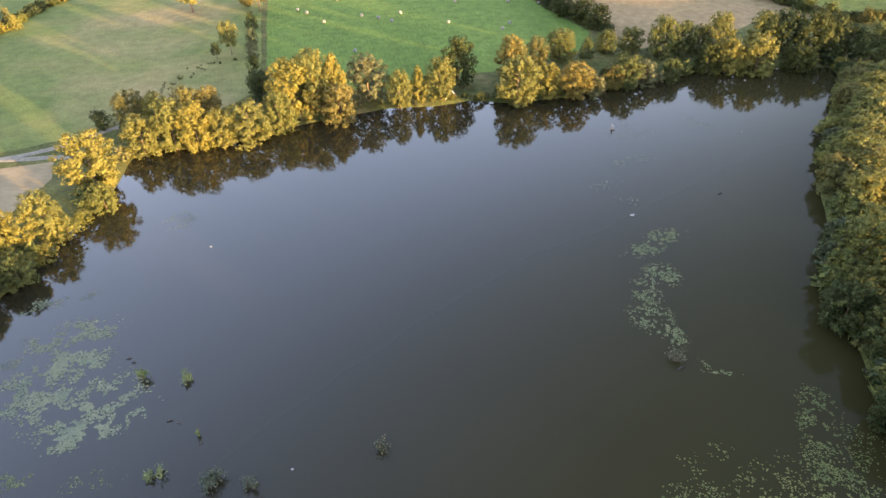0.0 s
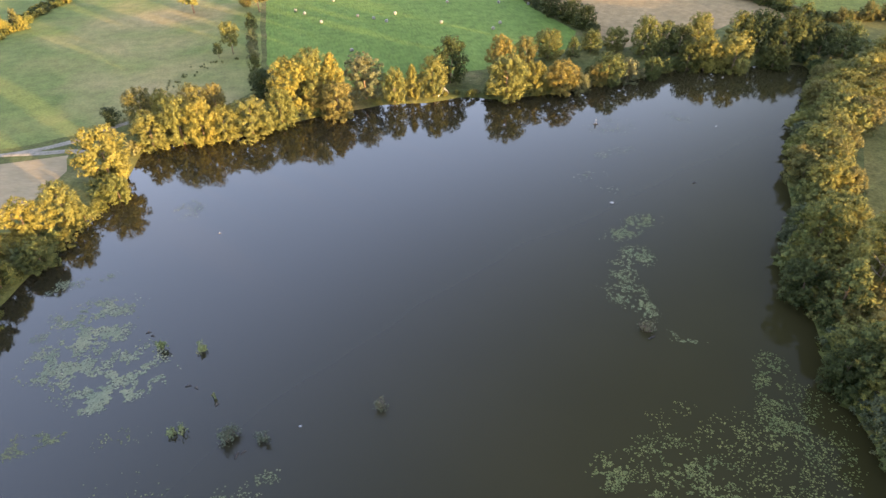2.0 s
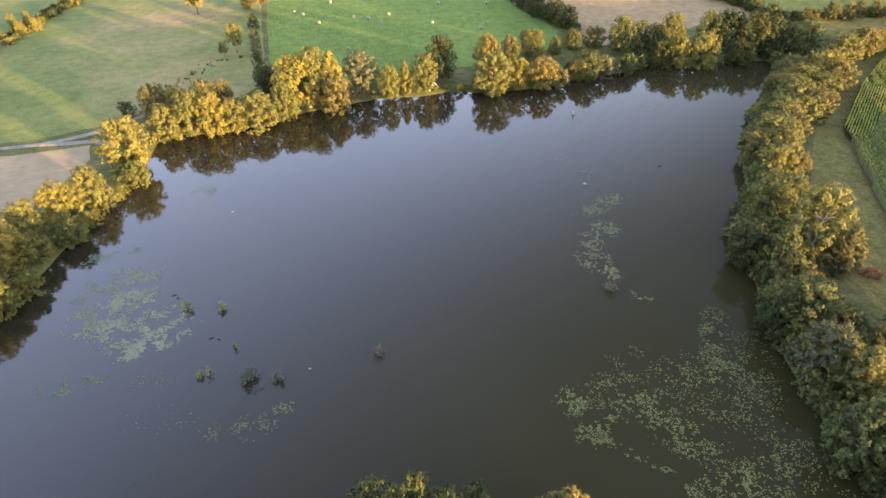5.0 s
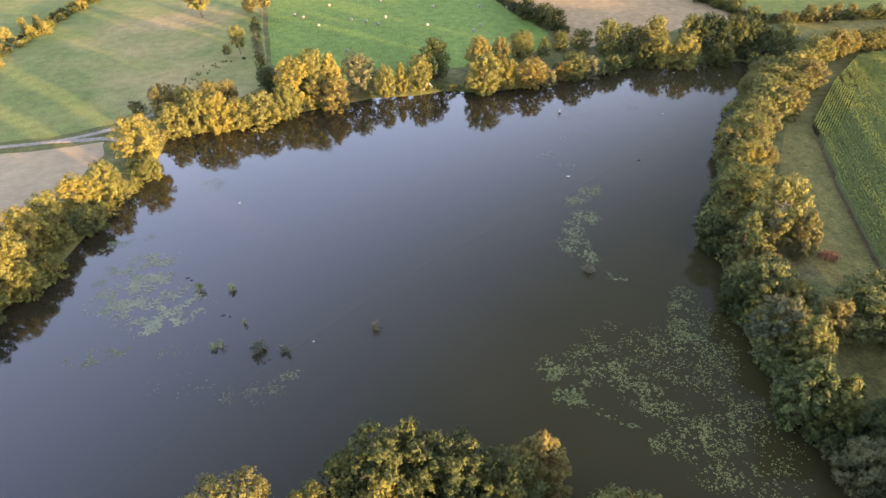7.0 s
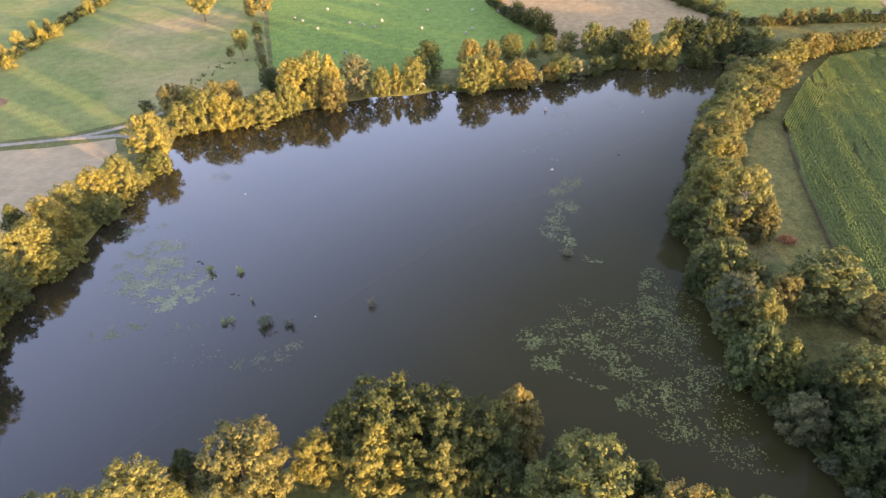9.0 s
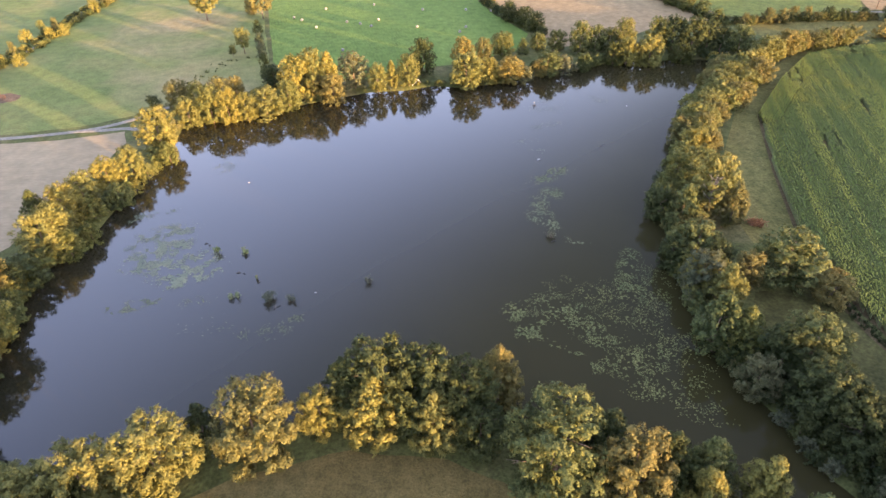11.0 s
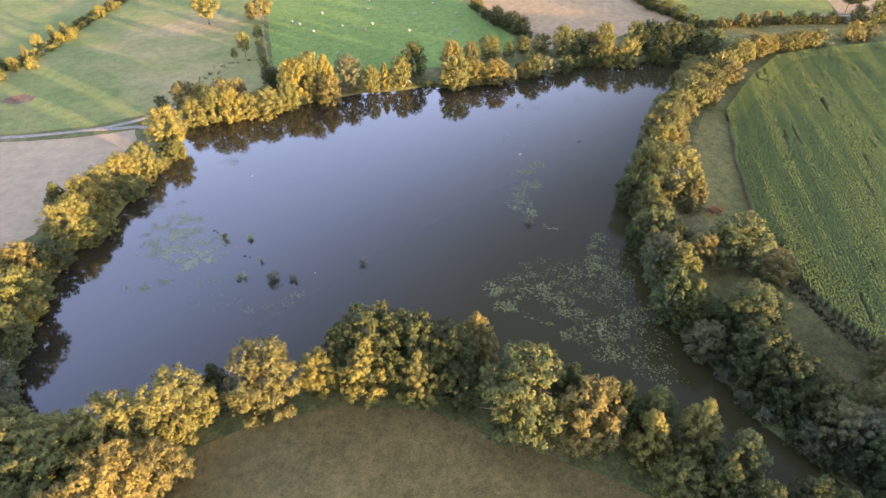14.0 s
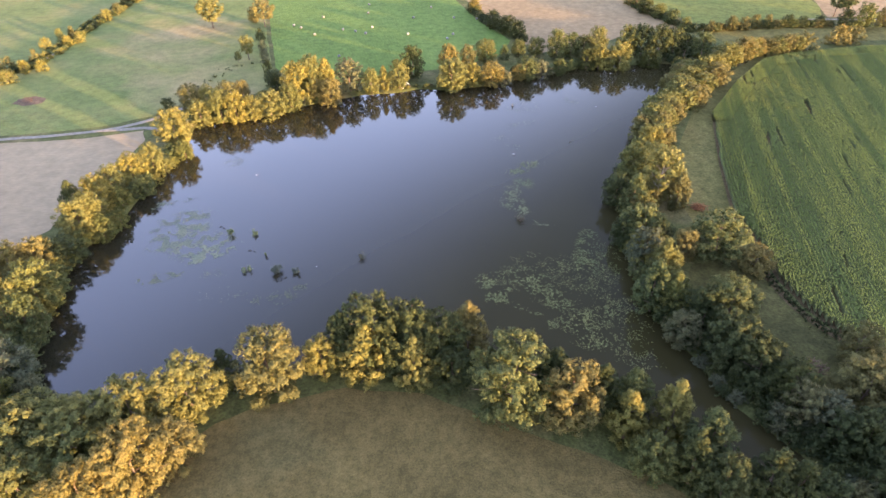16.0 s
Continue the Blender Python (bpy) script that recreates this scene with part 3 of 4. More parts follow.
# yellow kind given to some so sunlit tops are in the leaf colour
FAR_BEHIND = [
    (53.0, 184.5, 12.4, 4.7, 0), (58.6, 185.5, 10.5, 3.9, 1), (63.7, 186.4, 9.1, 3.7, 4), (69.5, 188.7, 11.9, 4.2, 0),
    (67.1, 174.4, 11.6, 4.0, 0), (74.7, 173.9, 12.2, 5.0, 0), (62.5, 174.7, 9.6, 3.6, 4), (81.3, 187.9, 12.4, 4.6, 0),
    (86.4, 186.3, 13.2, 5.0, 4), (92.2, 183.3, 13.4, 4.7, 4), (86.6, 175.6, 8.5, 4.2, 4), (98.0, 184.2, 12.0, 4.8, 4),
    (102.3, 182.7, 10.1, 3.9, 4), (108.2, 181.0, 11.2, 4.9, 1),
]
# yellow and russet kinds only, to put the missing sun into the leaves
RIGHT_TOP = [
    (113.5, 173.3, 9.4, 4.8, 0), (100.3, 160.4, 8.7, 5.0, 0), (92.8, 153.4, 8.0, 3.9, 0), (103.3, 154.9, 8.5, 4.3, 2),
    (85.4, 141.1, 7.5, 4.3, 0), (90.6, 138.9, 7.1, 3.7, 2), (77.3, 130.8, 7.5, 3.9, 0), (80.0, 126.4, 6.1, 3.3, 2),
    (70.4, 122.1, 8.5, 3.4, 0), (66.8, 108.8, 7.5, 4.0, 0), (72.1, 118.1, 7.6, 3.4, 2), (122.6, 178.8, 9.5, 4.3, 2),
    (71.6, 109.2, 6.3, 2.3, 2),
]
RIGHT_MID = [
    (56.5, 91.7, 10.9, 4.0, 1), (61.2, 82.4, 14.3, 5.0, 0), (58.4, 78.2, 5.2, 2.2, 2), (63.7, 77.0, 10.6, 3.0, 2), (49.7, 80.7, 9.1, 3.4, 4),
    (52.7, 76.2, 11.4, 3.3, 1), (50.9, 63.7, 10.3, 4.0, 1), (47.0, 63.4, 8.6, 2.7, 4), (53.6, 59.7, 8.8, 3.1, 4),
    (58.2, 56.6, 8.5, 2.7, 2), (49.5, 55.3, 9.7, 3.3, 3), (52.0, 50.9, 10.6, 3.0, 0), (66.0, 57.9, 11.4, 5.7, 1),
    (72.0, 52.2, 6.4, 3.5, 2), (46.9, 41.3, 13.9, 3.8, 1), (50.2, 39.6, 11.2, 3.1, 1),
]
RIGHT_LOW = [
    (60.0, 36.9, 10.6, 5.0, 1), (54.9, 35.4, 10.3, 3.3, 4), (49.8, 32.0, 8.2, 3.1, 3), (56.4, 26.8, 11.4, 4.6, 4),
    (60.0, 25.1, 9.8, 2.8, 4), (58.8, 21.5, 10.6, 3.9, 4), (62.5, 17.2, 9.5, 3.6, 4), (62.5, 13.0, 9.3, 3.0, 3),
    (65.0, 11.1, 9.1, 3.0, 3), (78.6, 25.8, 9.0, 3.5, 2), (74.2, 16.2, 10.8, 5.0, 2), (69.5, 7.5, 8.7, 3.5, 4),
    (65.5, 8.5, 8.8, 3.0, 4), (72.2, 7.3, 8.5, 4.0, 4), (70.0, 1.0, 8.6, 3.7, 4), (80.2, 12.3, 9.0, 4.1, 2),
    (76.3, 2.3, 10.2, 3.8, 4),
]
NEAR_MID = [
    (-11.9, 27.0, 14.2, 3.4, 4), (-6.5, 26.6, 17.2, 5.4, 4), (-0.6, 26.2, 16.4, 4.9, 4), (-7.7, 23.8, 14.0, 4.0, 0),
    (0.6, 21.8, 13.0, 3.4, 0), (-15.7, 24.9, 9.6, 3.1, 0), (-23.6, 21.4, 14.5, 5.5, 2), (-32.8, 24.5, 9.5, 2.3, 4),
    (5.0, 24.7, 14.6, 4.4, 4), (10.1, 29.6, 14.8, 2.9, 2), (6.9, 21.0, 10.4, 3.4, 4), (23.7, 18.2, 13.1, 3.4, 4),
    (16.5, 16.4, 16.0, 7.1, 1),
]
# dark kind on the later rows puts shade into their leaf colour
NEAR_RIGHT = [
    (25.6, 13.0, 13.8, 4.7, 2), (30.8, 16.2, 11.9, 3.4, 4), (33.6, 11.1, 11.6, 2.8, 0), (35.3, 15.0, 12.4, 2.9, 1),
    (40.5, 11.2, 13.6, 3.4, 0), (35.7, 4.4, 9.0, 3.0, 1), (40.9, 2.7, 11.5, 2.6, 4), (44.6, 6.6, 12.6, 3.8, 1),
    (44.2, -0.3, 10.5, 3.2, 4), (51.2, 0.5, 11.6, 3.2, 4), (54.8, -0.6, 10.4, 2.8, 4), (58.3, -2.0, 9.2, 3.2, 4),
]
NEAR_LEFT = [
    (-36.4, 17.5, 12.8, 5.4, 0), (-44.6, 14.4, 11.1, 5.1, 0), (-51.8, 12.3, 10.5, 4.6, 0), (-59.0, 12.3, 10.3, 4.7, 0),
    (-39.4, 3.1, 14.0, 5.1, 2), (-36.0, 7.7, 9.5, 4.0, 2), (-51.5, 7.7, 10.1, 4.8, 0), (-61.4, 8.5, 10.6, 4.4, 1),
    (-56.1, 1.9, 9.4, 4.6, 0), (-46.2, -0.1, 10.3, 4.5, 2), (-67.5, 8.7, 10.4, 4.9, 1), (-62.8, -0.5, 8.8, 4.5, 0),
]
LEFT_BANK = [
    (-72.9, 102.9, 8.9, 3.2, 0), (-75.8, 96.3, 9.0, 3.9, 0), (-70.6, 97.2, 3.2, 2.2, 0), (-70.2, 103.6, 4.6, 2.5, 0), (-69.6, 107.0, 3.0, 2.0, 1), (-78.3, 89.3, 9.5, 3.4, 0), (-78.7, 82.3, 10.5, 3.7, 0),
    (-78.4, 71.4, 10.3, 4.1, 0), (-71.1, 90.7, 6.5, 2.8, 1), (-74.6, 84.7, 6.0, 2.7, 1), (-71.6, 76.4, 5.8, 2.3, 1),
    (-73.9, 71.7, 6.2, 3.2, 1), (-77.8, 61.8, 7.6, 4.2, 4), (-83.3, 79.9, 10.9, 2.1, 4), (-77.8, 75.7, 9.9, 3.4, 0),
]
LEFT_LOW = [
    (-85.0, 54.5, 10.6, 4.6, 2), (-81.3, 58.2, 8.8, 3.7, 2), (-75.2, 46.0, 12.0, 4.5, 1), (-79.2, 41.2, 12.2, 4.0, 0),
    (-73.4, 38.6, 9.9, 3.6, 1), (-70.0, 24.4, 11.3, 4.8, 3), (-73.8, 28.5, 10.8, 4.1, 1), (-64.4, 21.8, 6.4, 2.5, 3),
    (-86.4, 42.3, 11.5, 5.1, 0), (-79.1, 24.8, 11.4, 5.0, 0), (-69.0, 19.0, 9.3, 4.0, 1),
]
HEDGE_LEFT = [
    (-159.5, 187.9, 4.9, 2.8, 2), (-152.1, 173.3, 4.7, 3.5, 0), (-150.7, 182.5, 5.3, 2.1, 0), (-152.9, 195.1, 5.5, 1.8, 2),
    (-145.1, 184.5, 4.7, 2.2, 0), (-156.2, 210.3, 5.3, 2.4, 0), (-155.0, 220.6, 5.9, 1.9, 0), (-152.2, 225.1, 5.5, 2.0, 2),
    (-146.0, 218.5, 5.0, 2.2, 0), (-149.8, 215.7, 4.5, 1.9, 0), (-148.7, 252.0, 5.4, 2.9, 0), (-148.0, 263.4, 5.1, 3.0, 2),
    (-161.7, 177.3, 5.9, 3.2, 0),
]
HEDGE_MID = [
    (-70.5, 235.7, 12.7, 4.5, 2), (-94.0, 235.7, 13.8, 5.8, 0), (-67.7, 192.3, 9.9, 2.9, 0), (-70.8, 188.6, 4.8, 1.4, 4),
    (-68.3, 216.2, 5.6, 1.9, 4), (-64.1, 201.4, 4.9, 1.8, 3), (-60.3, 187.9, 5.2, 2.0, 3), (-56.4, 175.5, 5.7, 1.9, 4),
    (-53.5, 165.2, 5.1, 2.0, 4), (-77.3, 243.2, 7.4, 2.3, 2),
]
HEDGE_RIGHT = [
    (31.9, 226.7, 8.2, 3.7, 4), (37.2, 219.9, 7.6, 3.9, 4), (40.9, 211.8, 7.9, 3.6, 4), (25.5, 252.2, 6.9, 2.7, 2),
    (104.3, 244.4, 8.0, 3.4, 4), (108.6, 236.7, 6.8, 3.3, 1), (111.2, 227.8, 6.7, 3.2, 1), (113.8, 217.7, 6.0, 3.2, 1),
    (124.2, 215.3, 4.8, 2.2, 2), (133.4, 216.3, 6.4, 2.4, 2), (138.6, 215.9, 6.0, 2.9, 2), (145.6, 220.3, 5.6, 2.5, 2),
    (150.7, 219.9, 5.5, 2.4, 2), (103.0, 254.1, 7.1, 3.2, 4),
]
HEDGE_FAR = [
    (129.0, 183.5, 7.5, 4.1, 2), (135.1, 184.4, 7.1, 3.9, 2), (142.3, 186.6, 7.6, 4.0, 2), (150.9, 188.7, 7.6, 4.6, 2),
    (167.5, 194.4, 8.1, 4.5, 2), (175.2, 196.8, 6.8, 3.9, 2), (182.2, 216.0, 8.5, 3.1, 4), (190.0, 215.5, 10.7, 6.0, 1),
    (200.6, 218.0, 8.5, 3.7, 2), (160.0, 220.9, 5.1, 3.0, 4), (166.8, 220.4, 4.1, 3.2, 4), (173.5, 219.9, 4.6, 2.7, 4),
]
FAR = ("on the far pond bank", "trees along the far bank")
RIGHT = ("between the pond and the maize", "trees along the maize side bank")
NEAR = ("between the pond and the rough meadow", "trees along the meadow bank")
LEFT = ("on the bank beside the stubble field", "trees along the stubble bank")
HEDGE = ("in a field hedgerow", "hedgerow trees")
for rows, fine, where in ((FAR_LEFT, 2, FAR), (FAR_MID, 2, FAR), (FAR_RIGHT, 2, FAR), (FAR_BEHIND, 1, FAR), (RIGHT_TOP, 1, RIGHT), (RIGHT_MID, 2, RIGHT),
                          (RIGHT_LOW, 3, RIGHT), (NEAR_MID, 3, NEAR), (NEAR_RIGHT, 3, NEAR), (NEAR_LEFT, 3, NEAR), (LEFT_BANK, 2, LEFT), (LEFT_LOW, 2, LEFT),
                          (HEDGE_LEFT, 1, HEDGE), (HEDGE_RIGHT, 1, HEDGE), (HEDGE_FAR, 1, HEDGE)):
    for x, y, h, r, kind in rows:
        back = 1.5 if where is FAR else 1.2 if where is NEAR and x < 30 else 0.0
        place_tree(x, y + back, h - 0.35 * back, r, kind, fine, where, wide=1.0 if where is FAR else 1.08)
for i, (x, y, h, r, kind) in enumerate(HEDGE_MID):
    place_tree(x, y, h, r, kind, 1, HEDGE, "tree" if i < 4 else None)

for x, y, h in ((187.5, 233.5, 14.0), (191.5, 232.8, 15.0), (212.5, 231.5, 14.5), (215.5, 231.8, 13.5)):
    place_tree(x, y, h, 3.8, 1, 1, HEDGE, "tree")

# unseen trees added towards the low sun to shade maize, meadow and pond
belt = random.Random(5)
for a, b, n in (((128, -34), (262, 200), 54), ((118, -40), (6, -128), 38), ((112, -62), (10, -142), 32), ((150, -45), (275, 175), 34), ((168, -60), (292, 150), 26)):
    for i in range(n):
        f = (i + belt.uniform(-0.3, 0.3)) / (n - 1)
        place_tree(a[0] + (b[0] - a[0]) * f + belt.uniform(-3, 3), a[1] + (b[1] - a[1]) * f + belt.uniform(-3, 3), 12.3 + min(1.2, max(0.0, 12 * (f - 0.2))) - max(0.0, 16 * (f - 0.72)) + max(0.0, 4.0 - 14 * f) - max(0.0, min(3.5, 16 * (f - 0.3))) + belt.uniform(-0.4, 0.4) if b[1] > 0 else belt.uniform(12.5, 15), belt.uniform(4, 5.5), belt.choice((0, 1, 1, 4)), 0, ("in an unseen wood added for shade", "wood beyond the maize"), "round")

# taller unseen clump added to block sun streaks on the water
for i in range(16):
    x, y = 96 + 9.5 * (i % 5) + belt.uniform(-2, 2), -66 + 12 * (i // 5) + 3 * (i % 5) + belt.uniform(-2, 2)
    h = belt.uniform(13.3, 15.7) + (2.5 if 0.62 * x + 0.79 * y > 35 else 0)
    place_tree(x, y, h, belt.uniform(5.5, 7), belt.choice((1, 4)), 0, ("in an unseen wood added for shade", "wood beyond the maize"), "round")

# low hedges along the lane
for x, y in catmull([(-175, 168), (-160, 181), (-152.6, 190), (-150.6, 208), (-152, 236), (-151, 260), (-149, 290)], 10, False):
    for off in (-2.3, 2.0):
        if belt.random() < 0.9:
            h = belt.uniform(1.3, 2.3)
            place_tree(x + off + belt.uniform(-0.4, 0.4), y - 0.4 * off + belt.uniform(-0.8, 0.8), h, h * 0.8, belt.choice((1, 4, 4, 0)), 0, ("in a field hedgerow", "lane hedge"), "bush")

# continuous low hedges round the far fields
for pts in ([(121, 217), (133, 217.5), (150, 219), (163, 219.5), (178, 218.5)], [(24, 256), (28, 240), (35, 224), (43, 208)], [(101, 262), (106, 243), (113, 224), (117, 216)]):
    for x, y in catmull(pts, 7, False):
        h = belt.uniform(2.2, 3.8)
        place_tree(x + belt.uniform(-0.7, 0.7), y + belt.uniform(-0.7, 0.7), h, h * 0.75, belt.choice((1, 4, 4, 2)), 1, HEDGE, "bush")

# trees that close the line between the pond and the maize
for x, y in ((117, 175.5), (110, 170), (106.5, 165), (97, 156), (96.5, 149), (88.5, 147), (86, 136), (80, 135), (75, 124), (138.7, 185.8), (146.5, 187.8), (126, 181.5)):
    place_tree(x, y, belt.uniform(6.8, 8.4), 3.9, 0, 1, RIGHT)

# scrub along the waterline
scrub = random.Random(8)
for i in range(len(shore)):
    x, y = shore[i]
    open_bank = y > 150 and -32 < x < 6
    if y < 38 and x > 42 or scrub.random() < (0.5 if y < 100 and x < 40 else 0.25):
        continue
    q = shore[(i + 1) % len(shore)]
    d = Vector((q[0] - x, q[1] - y)).normalized()
    for side in (1, -1):
        away = scrub.uniform(0.5, 2.2)
        px, py = x + side * d.y * away, y - side * d.x * away
        if not inside(np.array([px]), np.array([py]), shore)[0]:
            h = scrub.uniform(0.6, 1.1) if open_bank or x < -60 and any(a < 0.616 * x + 0.788 * y < b for a, b in ((32.3, 34.2), (39.5, 42.6), (53.2, 57.0))) else scrub.uniform(1.8, 3.8)
            place_tree(px, py, h, h * scrub.uniform(0.6, 0.85), scrub.choice((0, 1, 1, 3, 4) if y > 60 else (1, 1, 3, 4, 4)), 1 if y < 60 else 0, ("at the water's edge", "waterside scrub"), "bush")

# bushes that hang over the water on the stubble side
for x, y in catmull(LEFT_SHORE[:5], 4, False):
    h = scrub.uniform(3.0, 5.0)
    place_tree(x - scrub.uniform(0.6, 1.6), y + scrub.uniform(-0.6, 0.6), h, h * 0.55, scrub.choice((1, 1, 3, 0)), 1, ("at the water's edge", "waterside scrub"), "bush")

# dark bushes that hang over the water on the maize side
for x, y in catmull(RIGHT_SHORE[4:11], 5, False):
    h = scrub.uniform(2.6, 4.6)
    place_tree(x + scrub.uniform(0.4, 1.6), y + scrub.uniform(-0.5, 0.5), h, h * 0.55, scrub.choice((1, 3, 4, 4)), 1, ("at the water's edge", "waterside scrub"), "bush")

# thicket behind the waterside trees of the maize side, yellow kinds imitating sunlight
for x, y in catmull(RIGHT_SHORE[:9], 5, False):
    for off in (2.6, 5.4, 7.6):
        if scrub.random() < (0.8 if off < 7 or y > 98 else 0):
            h = scrub.uniform(4.0, 6.8)
            place_tree(x + off + scrub.uniform(-0.8, 0.8), y - 0.3 * off + scrub.uniform(-1, 1), h, h * 0.5, scrub.choice((0, 0, 0, 2)), 1, ("in a waterside thicket", "waterside thicket"))

# dark overhanging bushes along the outlet; dark leaf kind chosen to imitate shade
for k, (x, y) in enumerate(catmull(RIGHT_SHORE[9:], 4, False)):
    for off in (0.4, 2.6, 5.4):
        if scrub.random() < 0.85:
            h = scrub.uniform(1.8, 3.2) + 0.2 * off
            place_tree(x + off + scrub.uniform(-0.6, 0.6), y + 0.55 * off + scrub.uniform(-0.8, 0.8), h, h * scrub.uniform(0.5, 0.62), scrub.choice((3, 4, 4, 4)), 1, ("overhanging the pond outlet", "outlet bushes"), "bush")

# ---- maize ----
MAIZE_EDGE = [(93, 131), (111, 156), (129.5, 177), (144, 182.5), (169, 187.5), (230, 195), (230, 60), (120, -10), (93, 19), (85, 27), (80, 33), (77, 41), (75.8, 50), (77.2, 60), (76.2, 73), (83, 99)]


def maize_rows(turn, keep, rng):
    """Places of plants in drilled rows, 0.75 m apart."""
    c, s = math.cos(turn), math.sin(turn)
    u, v = np.meshgrid(np.arange(-170, 170, 0.75), np.arange(-170, 170, 0.3))
    u, v = u.ravel() + rng.normal(0, 0.025, u.size), v.ravel() + rng.uniform(-0.13, 0.13, v.size)
    x, y = 140 + c * u - s * v, 90 + s * u + c * v
    ok = inside(x, y, MAIZE_EDGE)
    x, y, u = x[ok], y[ok], u[ok]
    d = gap_to(x, y, MAIZE_EDGE)
    ok = keep(d, u)
    return x[ok], y[ok]


HEAD = [(83, 99), (93, 131), (111, 156), (129.5, 177), (144, 182.5), (169, 187.5), (230, 195)]


def headland_rows(rng):
    """Plants in rows that follow the far and corner edges of the field."""
    xs, ys, turns = [], [], []
    for (x0, y0), (x1, y1) in zip(HEAD[1:], HEAD[2:]):
        d = np.array((x1 - x0, y1 - y0))
        length = np.hypot(*d)
        d = d / length
        for k in range(10):
            f = np.arange(-7.0 if x0 == 93 else 0.24 * k, length - 0.16 * k, 0.23)
            f = f + rng.uniform(-0.2, 0.2, len(f))
            off = 0.5 + 0.6 * k
            xs.append(x0 + d[0] * f + d[1] * off)
            ys.append(y0 + d[1] * f - d[0] * off)
            turns.append(np.full(len(f), math.atan2(d[1], d[0])))
    return np.concatenate(xs), np.concatenate(ys), np.concatenate(turns)


mr = np.random.default_rng(9)
inner = maize_rows(-0.25, lambda d, u: d > 0.4, mr)
ok = gap_to(*inner, HEAD[1:], False) > 6.35
inner = inner[0][ok], inner[1][ok]
head_rows = headland_rows(mr)
ok = gap_to(head_rows[0], head_rows[1], HEAD[1:], False) < 6.3
ok &= inside(head_rows[0], head_rows[1], MAIZE_EDGE)
head_rows = [q[ok] for q in head_rows]
mx, my = np.concatenate([inner[0], head_rows[0]]), np.concatenate([inner[1], head_rows[1]])
along = np.concatenate([np.full(len(inner[0]), -0.25 + np.pi / 2), head_rows[2]])
# short gaps where the drill missed
gaps = np.array([noise.noise((0.9 * (0.96 * x - 0.276 * y), 0.04 * (0.96 * y + 0.276 * x), 11)) for x, y in zip(mx, my)])
ok = gaps < 0.52
mx, my, along = mx[ok], my[ok], along[ok]
ok = (mx < 95 + 0.55 * my) | (mr.random(len(mx)) < 0.25) & (mx < 215)
mx, my, along = mx[ok], my[ok], along[ok]
quads = []
tall = np.array([1 + 0.12 * noise.noise((x * 0.06, y * 0.06, 2)) for x, y in zip(mx, my)])
for k in range(3):
    n = len(mx)
    ang = along + mr.normal(0, 0.3, n) + np.pi * mr.integers(0, 2, n)
    tilt = mr.uniform(0.25, 0.75, n)
    length = mr.uniform(0.45, 0.7, n)
    z0 = LAND + (1.05 + 0.33 * k) * mr.uniform(0.94, 1.06, n) * tall
    d = np.stack([np.cos(ang) * np.cos(tilt), np.sin(ang) * np.cos(tilt), np.sin(tilt)], 1)
    side = np.stack([-np.sin(ang), np.cos(ang), np.zeros(n)], 1)
    base = np.stack([mx + mr.normal(0, 0.04, n), my + mr.normal(0, 0.1, n), z0], 1)
    mid = base + d * length[:, None] * 0.55
    flat = d * np.array((1.0, 1.0, 0.0))
    tip = mid + flat * 0.28 + np.array((0, 0, 0.06))
    quads.append(np.stack([base, mid + side * 0.085, tip, mid - side * 0.085], 1).reshape(-1, 3))
wall = np.stack([np.cos(along), np.sin(along), np.zeros(len(mx))], 1) * 0.15
foot = np.stack([mx, my, np.full(len(mx), LAND)], 1)
head = foot + np.stack([np.zeros(len(mx)), np.zeros(len(mx)), 1.55 * tall * mr.uniform(0.9, 1.1, len(mx))], 1)
quads.append(np.stack([foot - wall, foot + wall, head + wall, head - wall], 1).reshape(-1, 3))
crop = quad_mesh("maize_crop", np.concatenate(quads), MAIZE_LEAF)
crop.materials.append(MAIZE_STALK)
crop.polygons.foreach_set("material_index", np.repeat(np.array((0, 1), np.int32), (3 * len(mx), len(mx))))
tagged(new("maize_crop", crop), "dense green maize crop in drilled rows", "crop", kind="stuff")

# ---- lily pads ----


def lily_patch(name, spots, material, seed, thick=2.1, size=0.12, broken=0.6):
    """Floating pads scattered over ellipses (x, y, half-length, half-width, turn, pads)."""
    r = np.random.default_rng(seed)
    verts, faces = [], []
    for x, y, a, b, turn, n in spots:
        for _ in range(int(n * thick)):
            rad, ang = math.sqrt(r.uniform(0, 1)) * (1 + 0.15 * r.normal()), r.uniform(0, 6.283)
            u, v = 1.15 * a * rad * math.cos(ang), 1.15 * b * rad * math.sin(ang)
            px, py = x + u * math.cos(turn) - v * math.sin(turn), y + u * math.sin(turn) + v * math.cos(turn)
            if noise.noise((px * 0.42, py * 0.42, seed)) + broken * noise.noise((px * 1.6, py * 1.6, seed)) < 0.0:
                continue
            s, t0, start = size * r.uniform(0.6, 1.3), r.uniform(0, 6.283), len(verts)
            lift = 0.012 + 0.01 * r.uniform()
            verts.append((px, py, lift + 0.004))
            for k in range(8):
                w = t0 + 0.25 + k * (6.283 - 0.5) / 7
                verts.append((px + s * 1.12 * math.cos(w), py + s * math.sin(w), lift + 0.02 * r.uniform()))
            faces += [(start, start + k, start + k + 1) for k in range(1, 8)]
    ob = new(name, raw_mesh(name, verts, faces, material))
    return tagged(ob, "patch of pale green floating water lily pads", "water lilies", "lily patches", kind="stuff")


